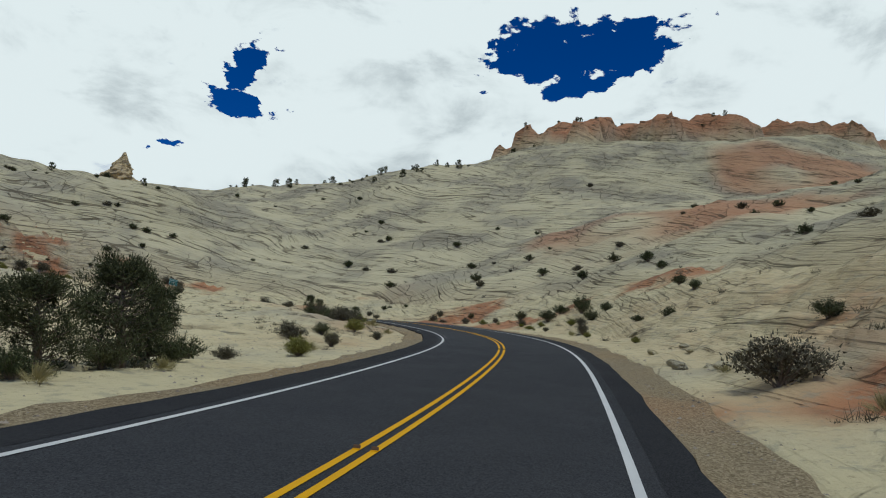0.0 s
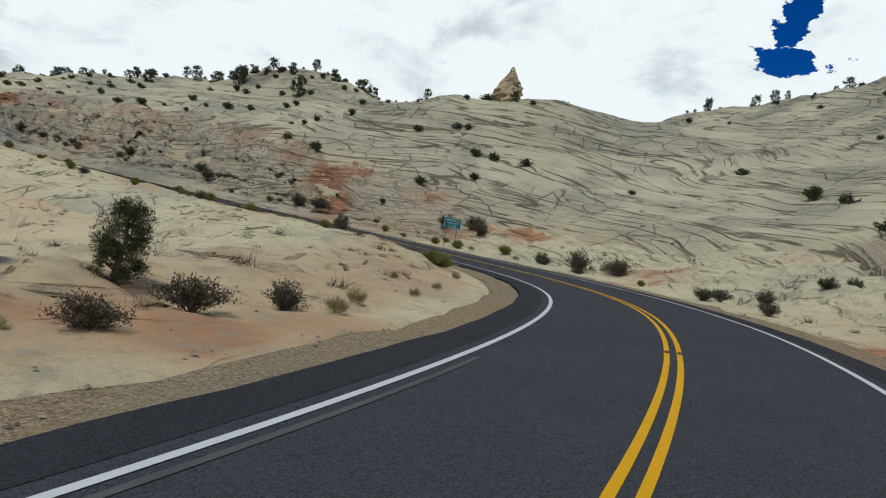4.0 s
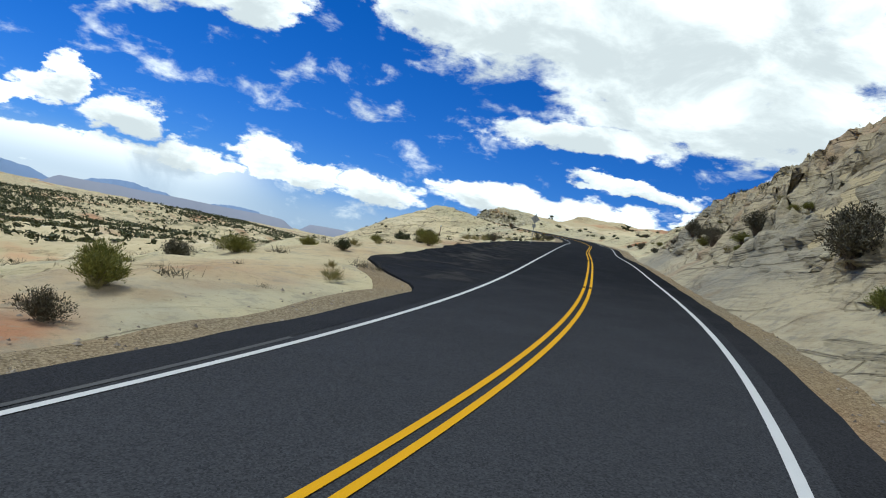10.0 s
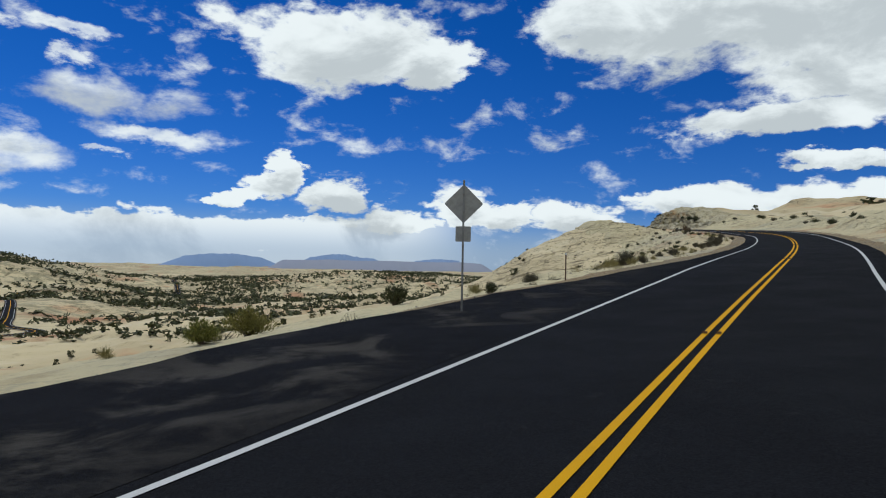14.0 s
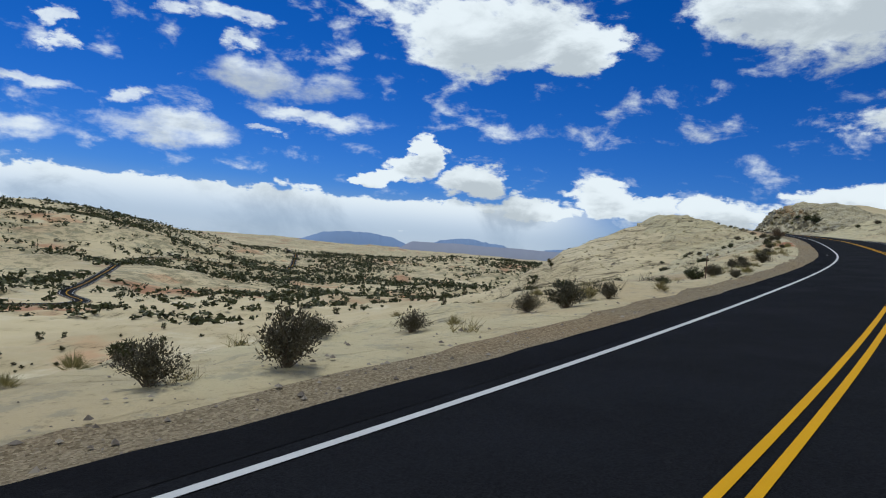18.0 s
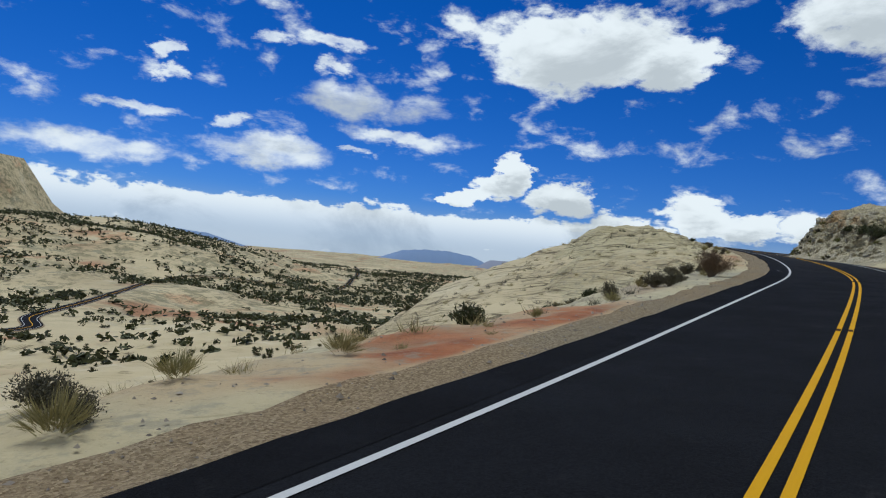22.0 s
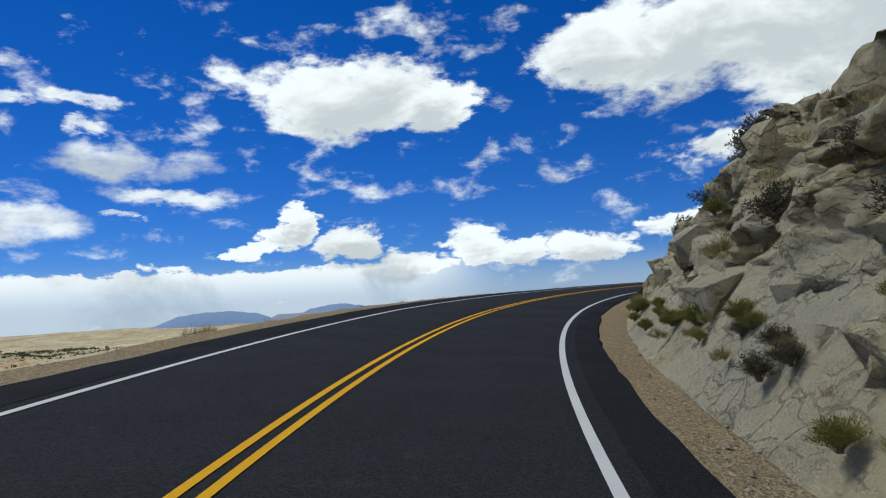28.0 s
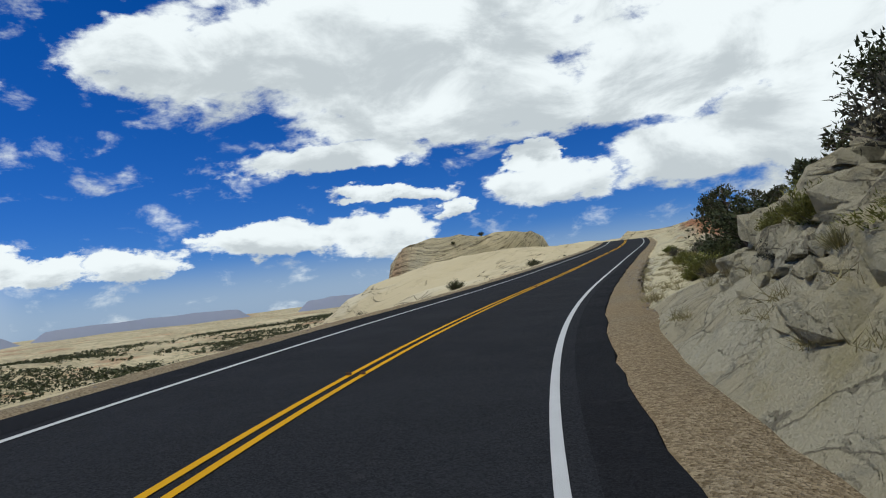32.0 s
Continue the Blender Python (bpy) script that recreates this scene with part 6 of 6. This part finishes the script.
def words(name, text, size, material, thick=0.002):
    """Lettering as a mesh, centred, in the xy plane."""
    curve = bpy.data.curves.new(name, "FONT")
    curve.body, curve.size, curve.align_x, curve.align_y, curve.extrude = text, size, "CENTER", "CENTER", thick
    ob = bpy.data.objects.new(name, curve)
    scene.collection.objects.link(ob)
    bpy.context.view_layer.update()
    me = bpy.data.meshes.new_from_object(ob.evaluated_get(bpy.context.evaluated_depsgraph_get()))
    bpy.data.objects.remove(ob)
    me.materials.clear()
    me.materials.append(material)
    me.name = name
    return me


def guide_sign():
    thing = new("guide_sign")
    base = Vector((-76.6, 104.7, 0))
    base.z = ground_at(142.3, 7.2).z
    up = 18.75 - base.z
    part("panel", rounded_plate("panel", 2.0, 1.12, 0.08, 0.012, SIGN_WHITE), SIGN_WHITE, thing, "white sheet border").matrix_basis = pose(0, 0, up)
    field = part("field", rounded_plate("field", 1.93, 1.05, 0.06, 0.006, SIGN_GREEN), SIGN_GREEN, thing, "teal-green sign face")
    field.matrix_basis = pose(0, -0.005, up)
    for text, dx, dz, size in (("SLOW", -0.50, 0.30, 0.25), ("VEHICLE", 0.32, 0.30, 0.25), ("TURN-OUT", 0.0, -0.02, 0.27), ("1/2", -0.36, -0.34, 0.25), ("MILE", 0.22, -0.34, 0.27)):
        me = words("lettering", text, size, SIGN_WHITE)
        part("lettering", me, SIGN_WHITE, thing, "white capital lettering").matrix_basis = pose(dx, -0.009, up + dz, 90, 0, 0)
    for x in (-0.62, 0.62):
        me = box_mesh("post", 0.06, 0.05, up + 0.9, RUSTY, 0.006)
        part("post", me, RUSTY, thing, "thin brown steel post").matrix_basis = pose(x, 0.045, (up + 0.9) / 2 - 0.6)
    # its face looks back along the road below
    thing.matrix_basis = pose(base.x, base.y, base.z, 0, 0, 84)
    tagged(thing, "green and white turn-out sign on two thin posts", "road sign")


guide_sign()


def warning_sign():
    thing = new("warning_sign")
    p = ground_at(236, -6.7)
    part("post", box_mesh("post", 0.055, 0.04, 4.3, GALVANISED, 0.008), GALVANISED, thing, "galvanised channel post").matrix_basis = pose(0, 0, 1.55)
    part("diamond", rounded_plate("diamond", 0.76, 0.76, 0.05, 0.006, SIGN_BACK), SIGN_BACK, thing, "bare metal back of a diamond sign").matrix_basis = pose(0, 0.03, 3.05, 0, 45, 0)
    part("plaque", rounded_plate("plaque", 0.42, 0.42, 0.03, 0.006, SIGN_BACK), SIGN_BACK, thing, "bare metal back of a small plaque").matrix_basis = pose(0, 0.03, 2.22)
    for z in (3.3, 2.8, 2.22):
        part("bolt", box_mesh("bolt", 0.02, 0.03, 0.02, RUSTY), RUSTY, thing).matrix_basis = pose(0, -0.02, z)
    th = float(np.interp(236, S, TH))
    thing.matrix_basis = pose(p.x, p.y, p.z, 0, 0, math.degrees(th) + 25)
    tagged(thing, "diamond road sign seen from its grey metal back", "road sign")


warning_sign()
for s, o in ((203, -10.6), (246, -7.4), (318, -7.6)):
    thing = new("delineator_post")
    p = ground_at(s, o)
    part("stake", box_mesh("stake", 0.05, 0.025, 1.25, RUSTY, 0.004), RUSTY, thing).matrix_basis = pose(0, 0, 0.55)
    part("reflector", box_mesh("reflector", 0.075, 0.012, 0.09, SIGN_WHITE, 0.004), SIGN_WHITE, thing, "small white reflector").matrix_basis = pose(0, -0.02, 1.12)
    thing.matrix_basis = pose(p.x, p.y, p.z, 0, 0, math.degrees(float(np.interp(s, S, TH))))
    tagged(thing, "thin dark roadside stake with a small reflector", "marker post", "marker posts")

# stick-on tabs across the yellow lines
tab_mesh = box_mesh("tab", 0.11, 0.05, 0.006, YELLOW, 0.002)
fin_mesh = box_mesh("fin", 0.10, 0.006, 0.05, RUSTY, 0.002)
for n in range(25):
    s = 14 + n * 24.4
    thing = new("lane_tab")
    for o in (-0.125, 0.125):
        part("tab", tab_mesh, YELLOW, thing).matrix_basis = pose(o, 0, 0.004)
        part("fin", fin_mesh, RUSTY, thing, "dark upright fin").matrix_basis = pose(o, 0.02, 0.03)
    q = on_road(np.array([s]), np.array([0.0]), 0.011)[0]
    bank = math.degrees(math.atan(float(np.interp(s, S, RB))))
    thing.matrix_basis = pose(q[0], q[1], q[2], math.degrees(math.atan(float(np.interp(s, S, np.gradient(RZ))))), -bank, math.degrees(float(np.interp(s, S, TH))))
    tagged(thing, "small temporary reflector tab on the double yellow line", "lane marker", "lane tabs")

# survey paint on the shoulder
cut_mesh = words("paint_mark", "CUT", 0.28, WHITE, 0.0015)
for s, o in ((62.6, -4.3), (122.8, -4.6), (347.5, -4.1), (413.0, -4.1)):
    q = on_road(np.array([s]), np.array([o]), 0.012)[0]
    ob = new("paint_mark", cut_mesh)
    bank = math.degrees(math.atan(float(np.interp(s, S, RB))))
    ob.matrix_basis = pose(q[0], q[1], q[2], math.degrees(math.atan(float(np.interp(s, S, np.gradient(RZ))))), -bank, math.degrees(float(np.interp(s, S, TH)))) @ pose(0, 0, 0, 0, 0, -75)
    tagged(ob, "white sprayed survey word on the black shoulder", "paint mark", "survey paint marks")


# ---- the road below in the valley ----
def lower_road():
    pts = [(240, -262), (60, -290), (0, -302), (-34, -322), (-40, -352), (-14, -394), (6, -472), (52, -646), (92, -770), (60, -860), (-40, -905), (-64, -1000), (-50, -1237), (-10, -1600), (60, -2000)]
    k = np.arange(len(pts))
    t = np.linspace(0, len(pts) - 1, 420)
    p = np.array(pts, float)

    def glide(v):
        m = np.gradient(v)
        i = np.clip(t.astype(int), 0, len(v) - 2)
        u = t - i
        return v[i] * (2 * u**3 - 3 * u**2 + 1) + m[i] * (u**3 - 2 * u**2 + u) + v[i + 1] * (3 * u**2 - 2 * u**3) + m[i + 1] * (u**3 - u**2)

    x, y = glide(p[:, 0]), glide(p[:, 1])
    z = surfaces(x, y)
    z = np.convolve(np.pad(z, 6, "edge"), np.ones(13) / 13, "valid")
    z = np.maximum(z, np.max([surfaces(x + a, y + b) for a in (-4, 0, 4) for b in (-4, 0, 4)], 0)) + 0.25
    dx, dy = np.gradient(x), np.gradient(y)
    n = np.hypot(dx, dy)
    nx, ny = dy / n, -dx / n

    def band(o0, o1, up0, up1, name, mat, label, cols=2):
        w = np.linspace(0, 1, cols + 1)
        o = o0 + (o1 - o0) * w
        g = np.stack([x[:, None] + nx[:, None] * o, y[:, None] + ny[:, None] * o, z[:, None] + up0 + (up1 - up0) * w], -1)
        tagged(new(name, grid_mesh(name, g, mat, {"soil": np.zeros(g.shape[:2])})), label, "road", kind="structure")

    band(-4.4, 4.4, 0, 0, "lower_road", ASPHALT, "the road winding through the valley below")
    band(4.4, 10.0, 0, -3.0, "road_embankment", GRAVEL, "gravel embankment of the road below")
    band(-10.0, -4.4, -3.0, 0, "road_embankment", GRAVEL, "gravel embankment of the road below")
    band(-3.5, -3.25, 0.02, 0.02, "edge_line", WHITE, "white edge line on the road below", 1)
    band(3.25, 3.5, 0.02, 0.02, "edge_line", WHITE, "white edge line on the road below", 1)
    band(-0.2, 0.2, 0.02, 0.02, "centre_line", YELLOW, "yellow centre line on the road below", 1)


lower_road()


# ---- distance ----
def far_ridge(name, azimuth, width, rise, mat, label, seed, flat_top, distance=4350.0):
    """A far mountain or mesa: bearing and width in degrees, rise in degrees over the plain."""
    n = 90
    a = np.radians(azimuth + np.linspace(-width, width, n))
    t = np.linspace(-1, 1, n)
    body = (1 - smooth(np.abs(t), 0.55, 1.0)) if flat_top else np.maximum(0, 1 - np.abs(t) ** 1.3)
    crest = body * (1 + 0.16 * fbm(t * 5, 0 * t + seed, seed=seed)) + 0.05 * fbm(t * 22, 0 * t, seed=seed + 1) * body
    ends = np.clip(body * 1.6, 0, 1)
    up = (distance * math.tan(radians(rise)) * crest + 48) * ends - 30 * (1 - ends)
    rows = []
    for depth, k in ((-160, 0.0), (-70, 0.45), (0, 1.0), (120, 0.8), (300, 0.0)):
        r = distance + depth
        wav = 1 + 0.2 * fbm(t * 14, 0 * t + depth, seed=seed + 2) * (0 < k < 1)
        rows.append(np.stack([-220 - np.sin(a) * r, -50 + np.cos(a) * r, -70 + (up + 30) * k * wav], -1))
    tagged(new(name, grid_mesh(name, np.stack(rows), mat)), label, "mountain")


far_ridge("mountain", 181.5, 6.5, 0.5, HAZE_BLUE, "hazy blue mountain on the horizon", 91, False)
far_ridge("mountain", 171.5, 6.0, 0.62, HAZE_BLUE, "hazy blue peak on the horizon", 92, False)
far_ridge("mountain", 163.0, 4.0, 0.5, HAZE_BLUE, "low hazy blue mountain on the horizon", 93, False)
far_ridge("mountain", 206.0, 11.0, 0.6, HAZE_BLUE, "long hazy blue range on the horizon", 94, False)
far_ridge("mesa", 150.0, 9.0, 0.2, HAZE_MESA, "long flat-topped mesa on the horizon", 95, True, 4200.0)
far_ridge("mesa", 132.0, 8.0, 0.28, HAZE_MESA, "haze-grey stepped mesa on the horizon", 96, True, 3900.0)
far_ridge("mesa", 168.0, 12.0, 0.2, HAZE_MESA, "low dark mesa across the plain", 97, True, 3700.0)
